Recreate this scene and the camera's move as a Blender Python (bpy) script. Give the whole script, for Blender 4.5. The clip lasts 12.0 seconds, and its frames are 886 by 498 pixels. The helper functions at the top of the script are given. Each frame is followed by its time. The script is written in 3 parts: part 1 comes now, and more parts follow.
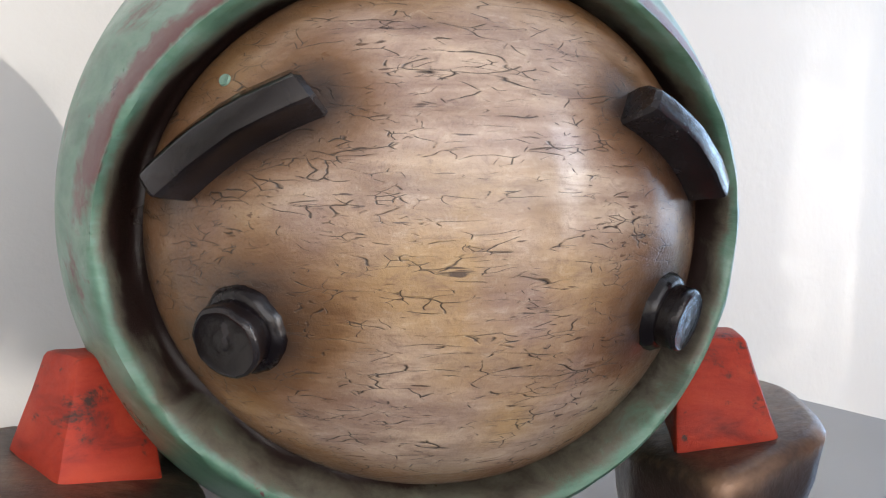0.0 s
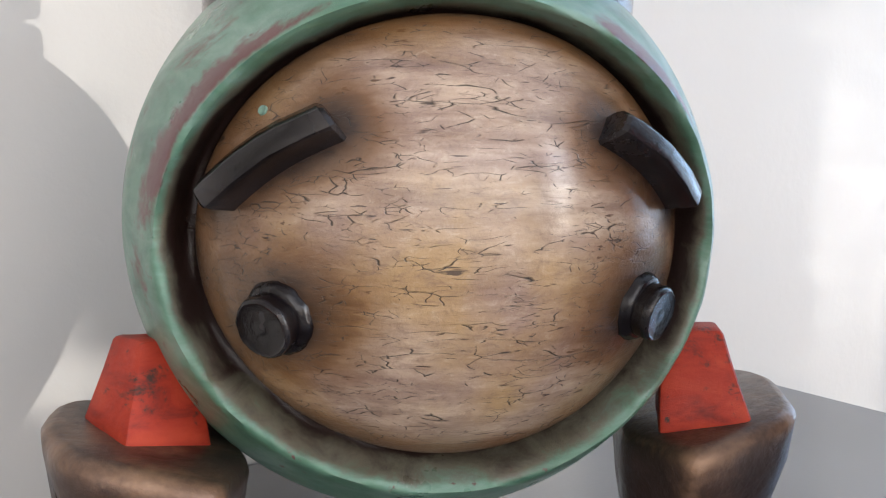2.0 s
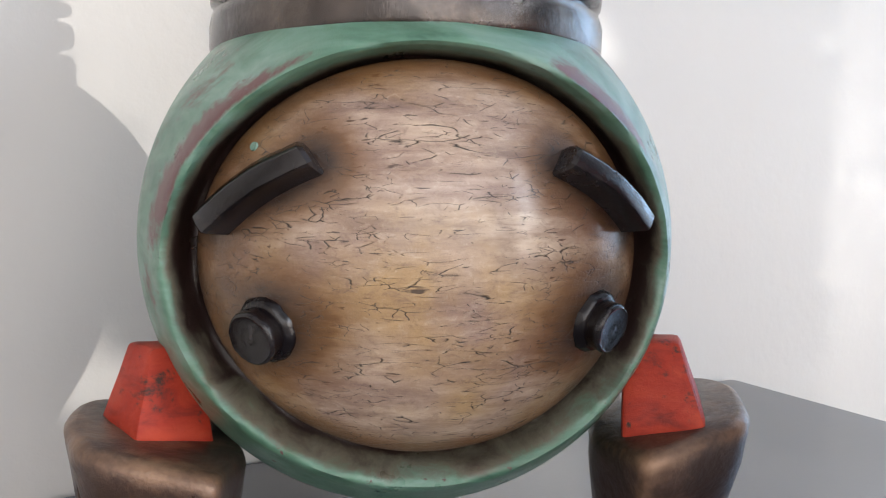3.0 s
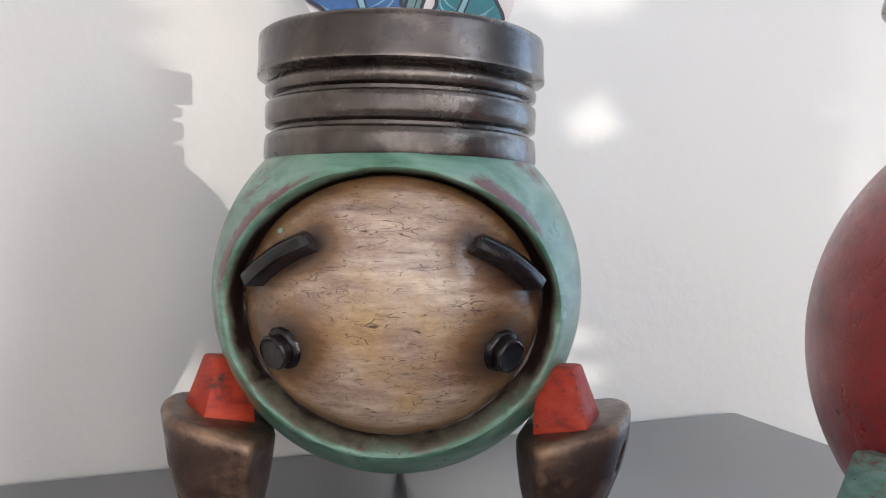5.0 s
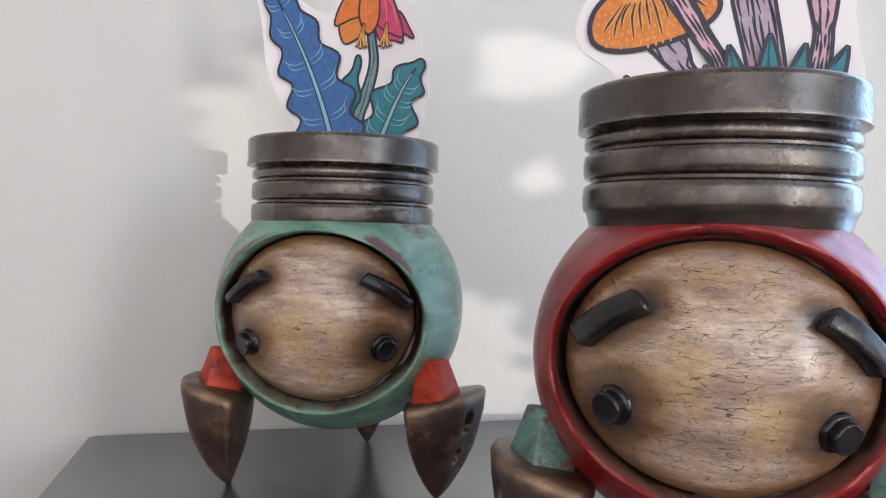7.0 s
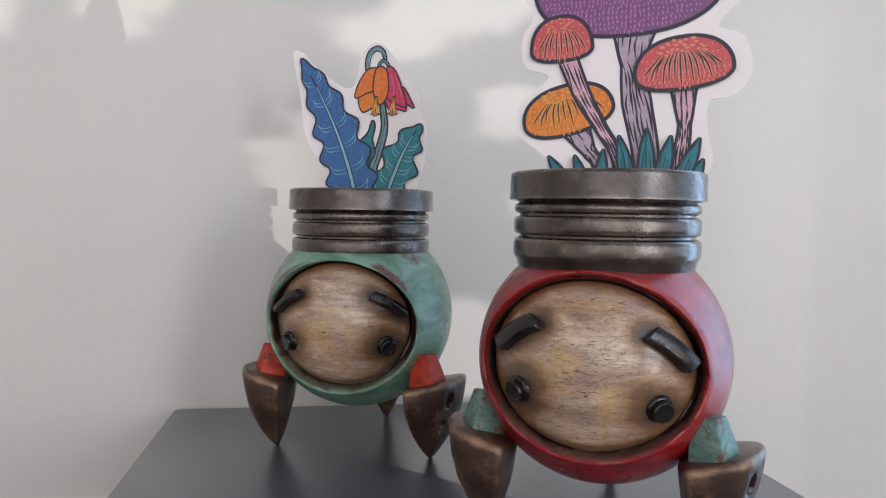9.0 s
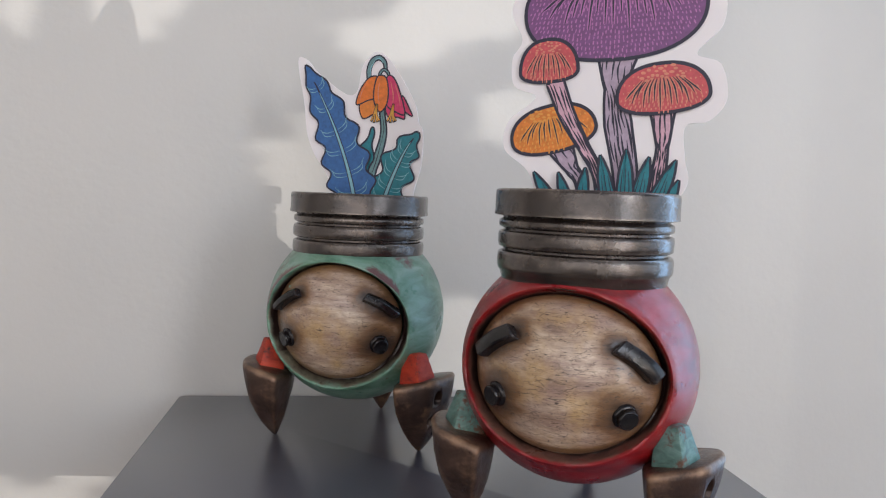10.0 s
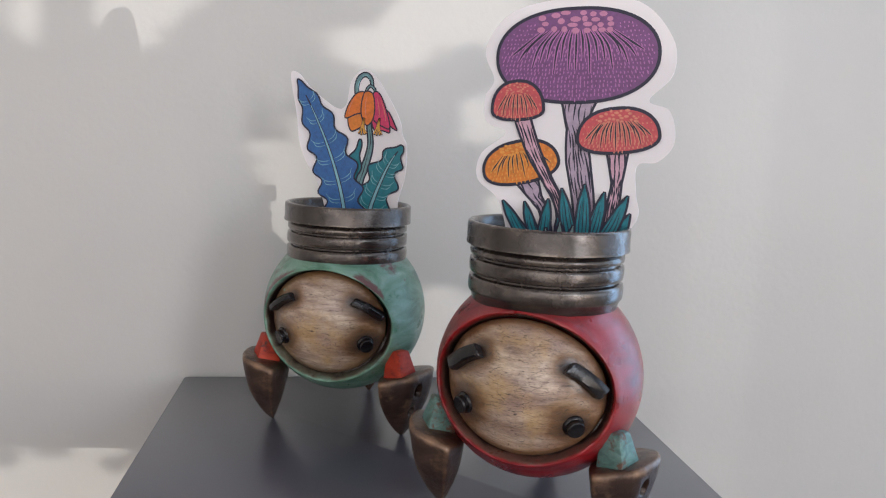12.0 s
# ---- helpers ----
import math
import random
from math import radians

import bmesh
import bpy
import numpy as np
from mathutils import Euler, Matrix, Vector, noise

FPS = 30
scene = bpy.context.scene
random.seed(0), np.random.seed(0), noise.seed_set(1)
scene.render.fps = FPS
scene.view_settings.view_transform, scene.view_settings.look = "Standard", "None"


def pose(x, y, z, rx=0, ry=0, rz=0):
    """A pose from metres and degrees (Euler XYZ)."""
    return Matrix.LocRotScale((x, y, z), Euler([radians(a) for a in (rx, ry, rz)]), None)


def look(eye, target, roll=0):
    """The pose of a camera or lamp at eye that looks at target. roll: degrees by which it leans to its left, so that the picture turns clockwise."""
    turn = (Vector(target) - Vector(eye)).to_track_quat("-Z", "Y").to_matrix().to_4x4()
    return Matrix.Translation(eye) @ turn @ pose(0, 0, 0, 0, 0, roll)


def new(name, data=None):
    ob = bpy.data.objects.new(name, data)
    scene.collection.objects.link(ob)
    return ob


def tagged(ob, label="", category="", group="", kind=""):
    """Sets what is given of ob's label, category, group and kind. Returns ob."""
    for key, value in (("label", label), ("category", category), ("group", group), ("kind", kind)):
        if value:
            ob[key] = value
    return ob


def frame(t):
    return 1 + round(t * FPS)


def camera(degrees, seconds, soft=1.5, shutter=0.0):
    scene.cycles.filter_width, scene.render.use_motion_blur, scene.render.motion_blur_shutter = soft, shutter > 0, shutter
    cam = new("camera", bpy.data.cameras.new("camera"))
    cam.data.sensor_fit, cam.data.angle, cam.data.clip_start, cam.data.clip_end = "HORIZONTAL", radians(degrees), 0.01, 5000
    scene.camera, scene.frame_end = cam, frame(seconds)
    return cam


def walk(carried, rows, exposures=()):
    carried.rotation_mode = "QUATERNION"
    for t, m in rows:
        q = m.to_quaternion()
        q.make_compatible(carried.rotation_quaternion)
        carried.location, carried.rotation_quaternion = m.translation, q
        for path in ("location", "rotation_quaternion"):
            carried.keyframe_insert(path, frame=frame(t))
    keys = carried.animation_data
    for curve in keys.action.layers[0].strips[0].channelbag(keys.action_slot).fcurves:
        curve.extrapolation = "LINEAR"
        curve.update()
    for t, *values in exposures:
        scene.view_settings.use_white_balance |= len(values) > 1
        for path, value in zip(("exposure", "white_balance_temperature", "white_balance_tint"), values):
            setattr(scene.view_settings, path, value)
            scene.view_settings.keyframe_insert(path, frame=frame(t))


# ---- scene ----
cam = camera(60.8, 12.0, soft=1.15)
PATH = [
    (0, (0.014, 0.005, 0.084), (-0.273, 1.977, -0.087), 0.3),
    (0.5, (0.014, 0.001, 0.084), (-0.286, 1.971, -0.092), 0.3),
    (1, (0.016, -0.002, 0.086), (-0.306, 1.964, -0.093), 0.3),
    (1.5, (0.018, -0.007, 0.085), (-0.341, 1.952, -0.093), 0.3),
    (2, (0.022, -0.01, 0.086), (-0.376, 1.942, -0.09), 0.2),
    (2.5, (0.028, -0.014, 0.088), (-0.412, 1.929, -0.093), 0.2),
    (3, (0.035, -0.02, 0.09), (-0.459, 1.911, -0.08), 0.2),
    (3.2, (0.037, -0.023, 0.093), (-0.477, 1.9, -0.102), 0.3),
    (5, (0.085, -0.07, 0.101), (-0.668, 1.78, 0.007), 1.0),
    (5.5, (0.103, -0.083, 0.108), (-0.708, 1.741, -0.01), 1.1),
    (6, (0.13, -0.101, 0.11), (-0.752, 1.691, 0.019), 1.3),
    (6.5, (0.16, -0.118, 0.113), (-0.787, 1.642, 0.043), 1.4),
    (7, (0.195, -0.133, 0.113), (-0.811, 1.595, 0.064), 1.3),
    (7.5, (0.226, -0.151, 0.114), (-0.832, 1.546, 0.078), 1.5),
    (9.3, (0.287, -0.206, 0.139), (-0.866, 1.425, 0.037), 1.3),
    (9.5, (0.292, -0.207, 0.137), (-0.864, 1.422, 0.047), 2.2),
    (10, (0.299, -0.212, 0.151), (-0.861, 1.412, 0.013), 2.3),
    (10.5, (0.308, -0.216, 0.166), (-0.848, 1.405, -0.023), 2.3),
    (11, (0.315, -0.223, 0.181), (-0.835, 1.395, -0.058), 2.5),
    (11.5, (0.323, -0.232, 0.19), (-0.828, 1.381, -0.081), 2.7),
    (12, (0.328, -0.239, 0.196), (-0.808, 1.381, -0.094), 2.8),
]
walk(cam, [(t, look(eye, target, roll)) for t, eye, target, roll in PATH],
     exposures=[(0.0, 0.02), (2.5, -0.05), (5.5, -0.26), (7.5, -0.46), (9.5, -0.71), (12.0, -0.75)])


# ---- world, sun, lights ----
A = radians(43.5)  # the wall runs along this bearing
WALL = Matrix.Rotation(A, 4, "Z")  # local x along the wall, local y into it
SUN_FROM = (0.995, 0.096, -0.026)

world = bpy.data.worlds.new("world")
scene.world = world
world.use_nodes = True
wn = world.node_tree.nodes
sky = wn.new("ShaderNodeTexSky")
sky.sky_type = "NISHITA"
sky.sun_disc = False
sky.sun_elevation = radians(12)
sky.sun_rotation = radians(100)
wn["Background"].inputs["Strength"].default_value = 0.12
world.node_tree.links.new(sky.outputs[0], wn["Background"].inputs["Color"])

sun = new("sun", bpy.data.lights.new("sun", "SUN"))
sun.data.energy = 3.4
sun.data.angle = radians(0.12)
sun.data.color = (1.0, 0.94, 0.86)
sun.matrix_world = look(SUN_FROM, (0, 0, 0))

# two window lights, and at -0.6 a broad fill lamp added to brighten the fronts
for u0, w, h, power, tint in ((1.65, 0.70, 1.9, 58, (0.74, 0.85, 1.0)), (3.15, 1.1, 1.8, 25, (0.78, 0.87, 1.0)), (-0.6, 2.4, 1.9, 45, (1.0, 0.945, 0.945))):
    lamp = bpy.data.lights.new("window_or_fill_light", "AREA")
    lamp.shape, lamp.size, lamp.size_y, lamp.energy = "RECTANGLE", w, h, power
    lamp.color = tint
    new("window_or_fill_light", lamp).matrix_world = WALL @ look((u0, -2.37, 0.72), (u0, 0.0, 0.60))

near = bpy.data.lights.new("window_or_fill_light", "AREA")
near.shape, near.size, near.size_y, near.energy, near.color = "RECTANGLE", 0.90, 1.5, 44, (0.40, 0.65, 1.0)
new("window_or_fill_light", near).matrix_world = WALL @ look((1.275, 0.215, 0.55), (1.275, -1.0, 0.55))

side = bpy.data.lights.new("window_or_fill_light", "AREA")
side.shape, side.size, side.size_y, side.energy, side.color = "RECTANGLE", 1.8, 1.6, 30, (0.45, 0.68, 1.0)
new("window_or_fill_light", side).matrix_world = WALL @ look((4.37, -0.98, 0.42), (0.0, -0.98, 0.42))


# ---- materials ----
def mat(name, rough=0.5, metal=0.0, coat=0.0):
    m = bpy.data.materials.new(name)
    m.use_nodes = True
    b = m.node_tree.nodes["Principled BSDF"]
    b.inputs["Roughness"].default_value = rough
    b.inputs["Metallic"].default_value = metal
    b.inputs["Coat Weight"].default_value = coat
    b.inputs["Coat Roughness"].default_value = 0.2
    return m, m.node_tree, b


def coords(nt, scale=(1, 1, 1)):
    tc = nt.nodes.new("ShaderNodeTexCoord")
    mp = nt.nodes.new("ShaderNodeMapping")
    mp.inputs["Scale"].default_value = scale
    nt.links.new(tc.outputs["Object"], mp.inputs["Vector"])
    return mp.outputs[0]


def noise_tex(nt, vec, scale, detail=5.0, rough=0.6, distort=0.0):
    n = nt.nodes.new("ShaderNodeTexNoise")
    n.inputs["Scale"].default_value = scale
    n.inputs["Detail"].default_value = detail
    n.inputs["Roughness"].default_value = rough
    n.inputs["Distortion"].default_value = distort
    nt.links.new(vec, n.inputs["Vector"])
    return n.outputs["Fac"]


def ramp(nt, fac, stops):
    r = nt.nodes.new("ShaderNodeValToRGB")
    els = r.color_ramp.elements
    while len(els) < len(stops):
        els.new(0.5)
    for e, (p, c) in zip(els, stops):
        e.position = p
        e.color = (*c, 1) if len(c) == 3 else c
    nt.links.new(fac, r.inputs[0])
    return r.outputs[0]


def grey(p0, p1, v0=0.0, v1=1.0):
    return [(p0, (v0, v0, v0)), (p1, (v1, v1, v1))]


def mix(nt, fac, a, b, mode="MIX"):
    m = nt.nodes.new("ShaderNodeMix")
    m.data_type, m.blend_type = "RGBA", mode
    for sock, v in ((m.inputs["Factor"], fac), (m.inputs[6], a), (m.inputs[7], b)):
        if isinstance(v, bpy.types.NodeSocket):
            nt.links.new(v, sock)
        elif isinstance(v, (int, float)):
            sock.default_value = v
        else:
            sock.default_value = (*v, 1)
    return m.outputs[2]


def bump(nt, b, height, strength=0.3, dist=0.001):
    n = nt.nodes.new("ShaderNodeBump")
    n.inputs["Strength"].default_value = strength
    n.inputs["Distance"].default_value = dist
    nt.links.new(height, n.inputs["Height"])
    nt.links.new(n.outputs[0], b.inputs["Normal"])
    nt.links.new(n.outputs[0], b.inputs["Coat Normal"])


def worn_paint(name, dark, base, light, rust, rough=0.38, amount=0.62, coat=0.5, size=1.0):
    m, nt, b = mat(name, 0.4, 0.0, coat)
    v = coords(nt)
    vs = coords(nt, (1, 1, 2.2))
    col = ramp(nt, noise_tex(nt, vs, 42 * size, 7, 0.66, 0.6), [(0.28, dark), (0.5, base), (0.75, light)])
    patch = ramp(nt, noise_tex(nt, v, 36 * size, 9, 0.76, 0.4), grey(amount, amount + 0.07))
    col = mix(nt, patch, col, rust)
    at = nt.nodes.new("ShaderNodeAttribute")
    at.attribute_name = "wear"
    sm = nt.nodes.new("ShaderNodeMath")
    sm.operation = "MULTIPLY_ADD"
    sm.inputs[1].default_value = 0.36
    nt.links.new(at.outputs["Fac"], sm.inputs[0])
    nt.links.new(noise_tex(nt, v, 30, 9, 0.78, 0.3), sm.inputs[2])
    worn = ramp(nt, sm.outputs[0], grey(0.67, 0.76, 0.0, 0.95))
    col = mix(nt, worn, col, rust)
    specks = ramp(nt, noise_tex(nt, v, 420, 3, 0.6), grey(0.68, 0.74))
    col = mix(nt, specks, col, rust)
    # brown grime on the bevel, near black down in the groove round the panel
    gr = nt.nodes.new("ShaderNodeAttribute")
    gr.attribute_name = "groove_tone"
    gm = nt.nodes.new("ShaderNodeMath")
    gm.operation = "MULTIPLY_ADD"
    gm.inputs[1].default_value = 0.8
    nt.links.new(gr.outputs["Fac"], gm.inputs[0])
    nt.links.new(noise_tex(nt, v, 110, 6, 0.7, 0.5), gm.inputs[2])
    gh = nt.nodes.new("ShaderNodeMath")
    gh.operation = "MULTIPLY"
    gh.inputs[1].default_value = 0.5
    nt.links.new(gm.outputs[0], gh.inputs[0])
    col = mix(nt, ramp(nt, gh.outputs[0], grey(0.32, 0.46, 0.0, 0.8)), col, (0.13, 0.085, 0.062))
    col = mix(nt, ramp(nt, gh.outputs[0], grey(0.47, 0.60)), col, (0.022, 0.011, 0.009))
    nt.links.new(col, b.inputs["Base Color"])
    r = ramp(nt, noise_tex(nt, v, 60, 5, 0.6), grey(0.3, 0.75, rough - 0.1, rough + 0.2))
    nt.links.new(r, b.inputs["Roughness"])
    bump(nt, b, noise_tex(nt, v, 240, 9, 0.78), 0.5, 0.0006)
    return m


def bronze(name, dark, base, light, metal=0.55, rough=0.34, edge_col=(0.24, 0.19, 0.16), relief=0.3, coat=0.25):
    m, nt, b = mat(name, rough, metal, coat)
    v = coords(nt)
    vs = coords(nt, (1, 1, 1.6))
    col = ramp(nt, noise_tex(nt, vs, 45, 7, 0.65, 0.5), [(0.3, dark), (0.52, base), (0.78, light)])
    geo = nt.nodes.new("ShaderNodeNewGeometry")
    pm = nt.nodes.new("ShaderNodeMath")
    pm.operation = "MULTIPLY_ADD"
    pm.inputs[1].default_value = 0.18
    nt.links.new(noise_tex(nt, v, 70, 5, 0.7), pm.inputs[0])
    nt.links.new(geo.outputs["Pointiness"], pm.inputs[2])
    col = mix(nt, ramp(nt, pm.outputs[0], grey(0.615, 0.68, 0.0, 0.8)), col, edge_col)
    nt.links.new(col, b.inputs["Base Color"])
    r = ramp(nt, noise_tex(nt, v, 90, 6, 0.65), grey(0.3, 0.75, rough - 0.08, rough + 0.2))
    nt.links.new(r, b.inputs["Roughness"])
    bump(nt, b, noise_tex(nt, v, 180, 7, 0.7), relief, 0.0006)
    return m


def crackle_wood(name, shift, more=0.0):
    m, nt, b = mat(name, 0.42, 0.0, 0.75)
    b.inputs["Coat Roughness"].default_value = 0.15
    tc = nt.nodes.new("ShaderNodeTexCoord")
    mp = nt.nodes.new("ShaderNodeMapping")
    mp.inputs["Location"].default_value = (shift, 0, 0)
    nt.links.new(tc.outputs["Object"], mp.inputs["Vector"])
    v = mp.outputs[0]
    st = nt.nodes.new("ShaderNodeMapping")
    st.inputs["Scale"].default_value = (0.16, 0.5, 1)
    nt.links.new(v, st.inputs["Vector"])
    streak = noise_tex(nt, st.outputs[0], 260, 6, 0.6, 0.4)
    broad = noise_tex(nt, st.outputs[0], 90, 4, 0.55, 0.3)
    fine = noise_tex(nt, st.outputs[0], 900, 4, 0.6, 0.2)
    col = ramp(nt, streak, [(0.30, (0.225, 0.152, 0.118)), (0.47, (0.45, 0.33, 0.245)), (0.66, (0.68, 0.535, 0.40))])
    warm = ramp(nt, broad, grey(0.40, 0.62))
    col = mix(nt, warm, mix(nt, 0.62, col, (0.25, 0.150, 0.130)), col)
    ochre = ramp(nt, noise_tex(nt, v, 55, 3, 0.5), grey(0.48, 0.66, 0.0, 0.7))
    col = mix(nt, ochre, col, (0.46, 0.29, 0.115))
    col = mix(nt, ramp(nt, fine, grey(0.56, 0.72, 0.0, 0.5)), col, (0.20, 0.12, 0.085))
    mottle = noise_tex(nt, coords(nt, (0.55, 1, 1)), 620, 7, 0.75, 0.6)
    col = mix(nt, ramp(nt, mottle, grey(0.52, 0.70, 0.0, 0.55)), col, (0.16, 0.095, 0.08))
    col = mix(nt, ramp(nt, mottle, grey(0.30, 0.46, 0.35, 0.0)), col, (0.70, 0.58, 0.45))
    dash = nt.nodes.new("ShaderNodeMapping")
    dash.inputs["Scale"].default_value = (0.10, 0.5, 1)
    nt.links.new(v, dash.inputs["Vector"])
    col = mix(nt, ramp(nt, noise_tex(nt, dash.outputs[0], 1500, 2, 0.5, 0.3), grey(0.675, 0.72, 0.0, 0.9)), col, (0.05, 0.028, 0.02))
    at = nt.nodes.new("ShaderNodeAttribute")
    at.attribute_name = "stain"
    sm = nt.nodes.new("ShaderNodeMath")
    sm.operation = "MULTIPLY_ADD"
    sm.inputs[1].default_value = 1.05
    nt.links.new(at.outputs["Fac"], sm.inputs[0])
    nt.links.new(noise_tex(nt, st.outputs[0], 120, 5, 0.65, 0.3), sm.inputs[2])
    hf = nt.nodes.new("ShaderNodeMath")
    hf.operation = "MULTIPLY"
    hf.inputs[1].default_value = 0.5
    nt.links.new(sm.outputs[0], hf.inputs[0])
    col = mix(nt, ramp(nt, hf.outputs[0], grey(0.25, 0.50, 0.0, 0.88)), col, (0.165, 0.072, 0.020))
    col = mix(nt, ramp(nt, hf.outputs[0], grey(0.46, 0.70, 0.0, 0.95)), col, (0.025, 0.010, 0.005))
    # fine crackle in the varnish, longer along the grain
    cr = nt.nodes.new("ShaderNodeMapping")
    cr.inputs["Scale"].default_value = (0.36, 0.8, 1.55)
    nt.links.new(v, cr.inputs["Vector"])
    dn = nt.nodes.new("ShaderNodeTexNoise")
    dn.inputs["Scale"].default_value = 220
    nt.links.new(cr.outputs[0], dn.inputs["Vector"])
    warp = nt.nodes.new("ShaderNodeMix")
    warp.data_type, warp.blend_type = "RGBA", "LINEAR_LIGHT"
    warp.inputs["Factor"].default_value = 0.0018
    nt.links.new(cr.outputs[0], warp.inputs[6])
    nt.links.new(dn.outputs["Color"], warp.inputs[7])
    found = []
    for scale, width, lo, seed in ((170, 0.014, 0.535, 260), (330, 0.022, 0.525, 360), (640, 0.030, 0.545, 420)):
        vo = nt.nodes.new("ShaderNodeTexVoronoi")
        vo.feature = "DISTANCE_TO_EDGE"
        vo.inputs["Scale"].default_value = scale
        nt.links.new(warp.outputs[2], vo.inputs["Vector"])
        line = ramp(nt, vo.outputs["Distance"], grey(0.0, width, 1.0, 0.0))
        where = ramp(nt, noise_tex(nt, cr.outputs[0], seed, 3, 0.6), grey(lo - more, lo - more + 0.06))
        mul = nt.nodes.new("ShaderNodeMath")
        mul.operation = "MULTIPLY"
        nt.links.new(line, mul.inputs[0])
        nt.links.new(where, mul.inputs[1])
        found.append(mul.outputs[0])
    cracks = found[0]
    for more in found[1:]:
        top = nt.nodes.new("ShaderNodeMath")
        top.operation = "MAXIMUM"
        nt.links.new(cracks, top.inputs[0])
        nt.links.new(more, top.inputs[1])
        cracks = top.outputs[0]
    col = mix(nt, cracks, col, (0.012, 0.007, 0.004))
    nt.links.new(col, b.inputs["Base Color"])
    r = ramp(nt, noise_tex(nt, v, 350, 4, 0.6), grey(0.3, 0.7, 0.34, 0.52))
    nt.links.new(r, b.inputs["Roughness"])
    inv = nt.nodes.new("ShaderNodeMath")
    inv.operation = "MULTIPLY_ADD"
    inv.inputs[1].default_value = -1.0
    nt.links.new(cracks, inv.inputs[0])
    nt.links.new(streak, inv.inputs[2])
    pit = nt.nodes.new("ShaderNodeMath")
    pit.operation = "MULTIPLY_ADD"
    pit.inputs[1].default_value = 0.55
    nt.links.new(noise_tex(nt, v, 1300, 5, 0.65), pit.inputs[0])
    nt.links.new(inv.outputs[0], pit.inputs[2])
    bump(nt, b, pit.outputs[0], 0.55, 0.0005)
    varnish = nt.nodes.new("ShaderNodeBump")
    varnish.inputs["Strength"].default_value = 0.10
    varnish.inputs["Distance"].default_value = 0.0005
    nt.links.new(pit.outputs[0], varnish.inputs["Height"])
    nt.links.new(varnish.outputs[0], b.inputs["Coat Normal"])
    return m


def plain(name, colour, rough=0.6, var=0.06, scale=30.0, bumpy=0.0, bscale=200.0):
    m, nt, b = mat(name, rough)
    v = coords(nt)
    lo = tuple(c * (1 - var) for c in colour)
    hi = tuple(min(1, c * (1 + var)) for c in colour)
    nt.links.new(ramp(nt, noise_tex(nt, v, scale, 6, 0.65), [(0.3, lo), (0.7, hi)]), b.inputs["Base Color"])
    if bumpy:
        bump(nt, b, noise_tex(nt, v, bscale, 5, 0.6), bumpy, 0.002)
    return m


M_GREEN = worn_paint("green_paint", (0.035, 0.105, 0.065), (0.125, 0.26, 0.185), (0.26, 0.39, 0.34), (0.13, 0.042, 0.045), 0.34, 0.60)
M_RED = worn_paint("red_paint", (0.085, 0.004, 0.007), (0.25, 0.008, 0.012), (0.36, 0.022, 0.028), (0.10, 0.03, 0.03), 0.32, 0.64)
M_NECK = bronze("dark_metal", (0.018, 0.013, 0.011), (0.048, 0.036, 0.032), (0.11, 0.083, 0.068), 0.6, 0.19, (0.24, 0.20, 0.17), 0.45, 0.7)
M_LEG = bronze("brown_metal", (0.026, 0.013, 0.010), (0.062, 0.034, 0.025), (0.12, 0.071, 0.050), 0.3, 0.34, (0.34, 0.20, 0.12), 0.75)
M_BLACK = bronze("black_metal", (0.003, 0.002, 0.002), (0.006, 0.004, 0.005), (0.016, 0.013, 0.013), 0.1, 0.17, (0.030, 0.026, 0.028), 0.25, 0.0)
M_BLACK.node_tree.nodes["Principled BSDF"].inputs["Specular IOR Level"].default_value = 0.45
M_ORANGE = worn_paint("orange_paint", (0.15, 0.008, 0.003), (0.38, 0.024, 0.006), (0.50, 0.052, 0.017), (0.05, 0.02, 0.015), 0.55, 0.57, 0.05, 2.4)
M_TEAL = worn_paint("teal_paint", (0.04, 0.085, 0.075), (0.085, 0.18, 0.16), (0.17, 0.28, 0.26), (0.11, 0.05, 0.032), 0.48, 0.52, 0.15, 3.0)
M_WOOD_A = crackle_wood("crackled_wood", 0.0)
M_WOOD_B = crackle_wood("crackled_wood_two", 0.37, 0.03)
M_TABLE = plain("grey_lacquer", (0.088, 0.087, 0.108), 0.3, 0.08, 14, 0.03, 900)
for key, value in (("Coat Weight", 0.6), ("Coat Roughness", 0.22)):
    M_TABLE.node_tree.nodes["Principled BSDF"].inputs[key].default_value = value
M_WALL = plain("white_wall", (0.515, 0.506, 0.495), 0.42, 0.025, 6, 0.12, 160)
M_FLOOR = plain("brown_floor", (0.22, 0.16, 0.115), 0.5, 0.1, 4)
M_CARD = plain("white_card", (0.80, 0.76, 0.79), 0.4, 0.01, 40)


# ---- mesh helpers ----
def bm_new():
    return bmesh.new()


def finish(name, bm, material, parent=None, label="", smooth=True, angle=40):
    bmesh.ops.recalc_face_normals(bm, faces=bm.faces)
    me = bpy.data.meshes.new(name)
    for f in bm.faces:
        f.smooth = smooth
    if smooth:
        for e in bm.edges:
            if len(e.link_faces) == 2 and e.calc_face_angle(0) > radians(angle):
                e.smooth = False
    bm.to_mesh(me)
    bm.free()
    me.materials.append(material)
    ob = new(name, me)
    if parent:
        ob.parent = parent
    if label:
        ob["label"] = label
    return ob


def part(name, bm, material, parent, label="", smooth=True, angle=40):
    return finish(name, bm, material, parent, label, smooth, angle)


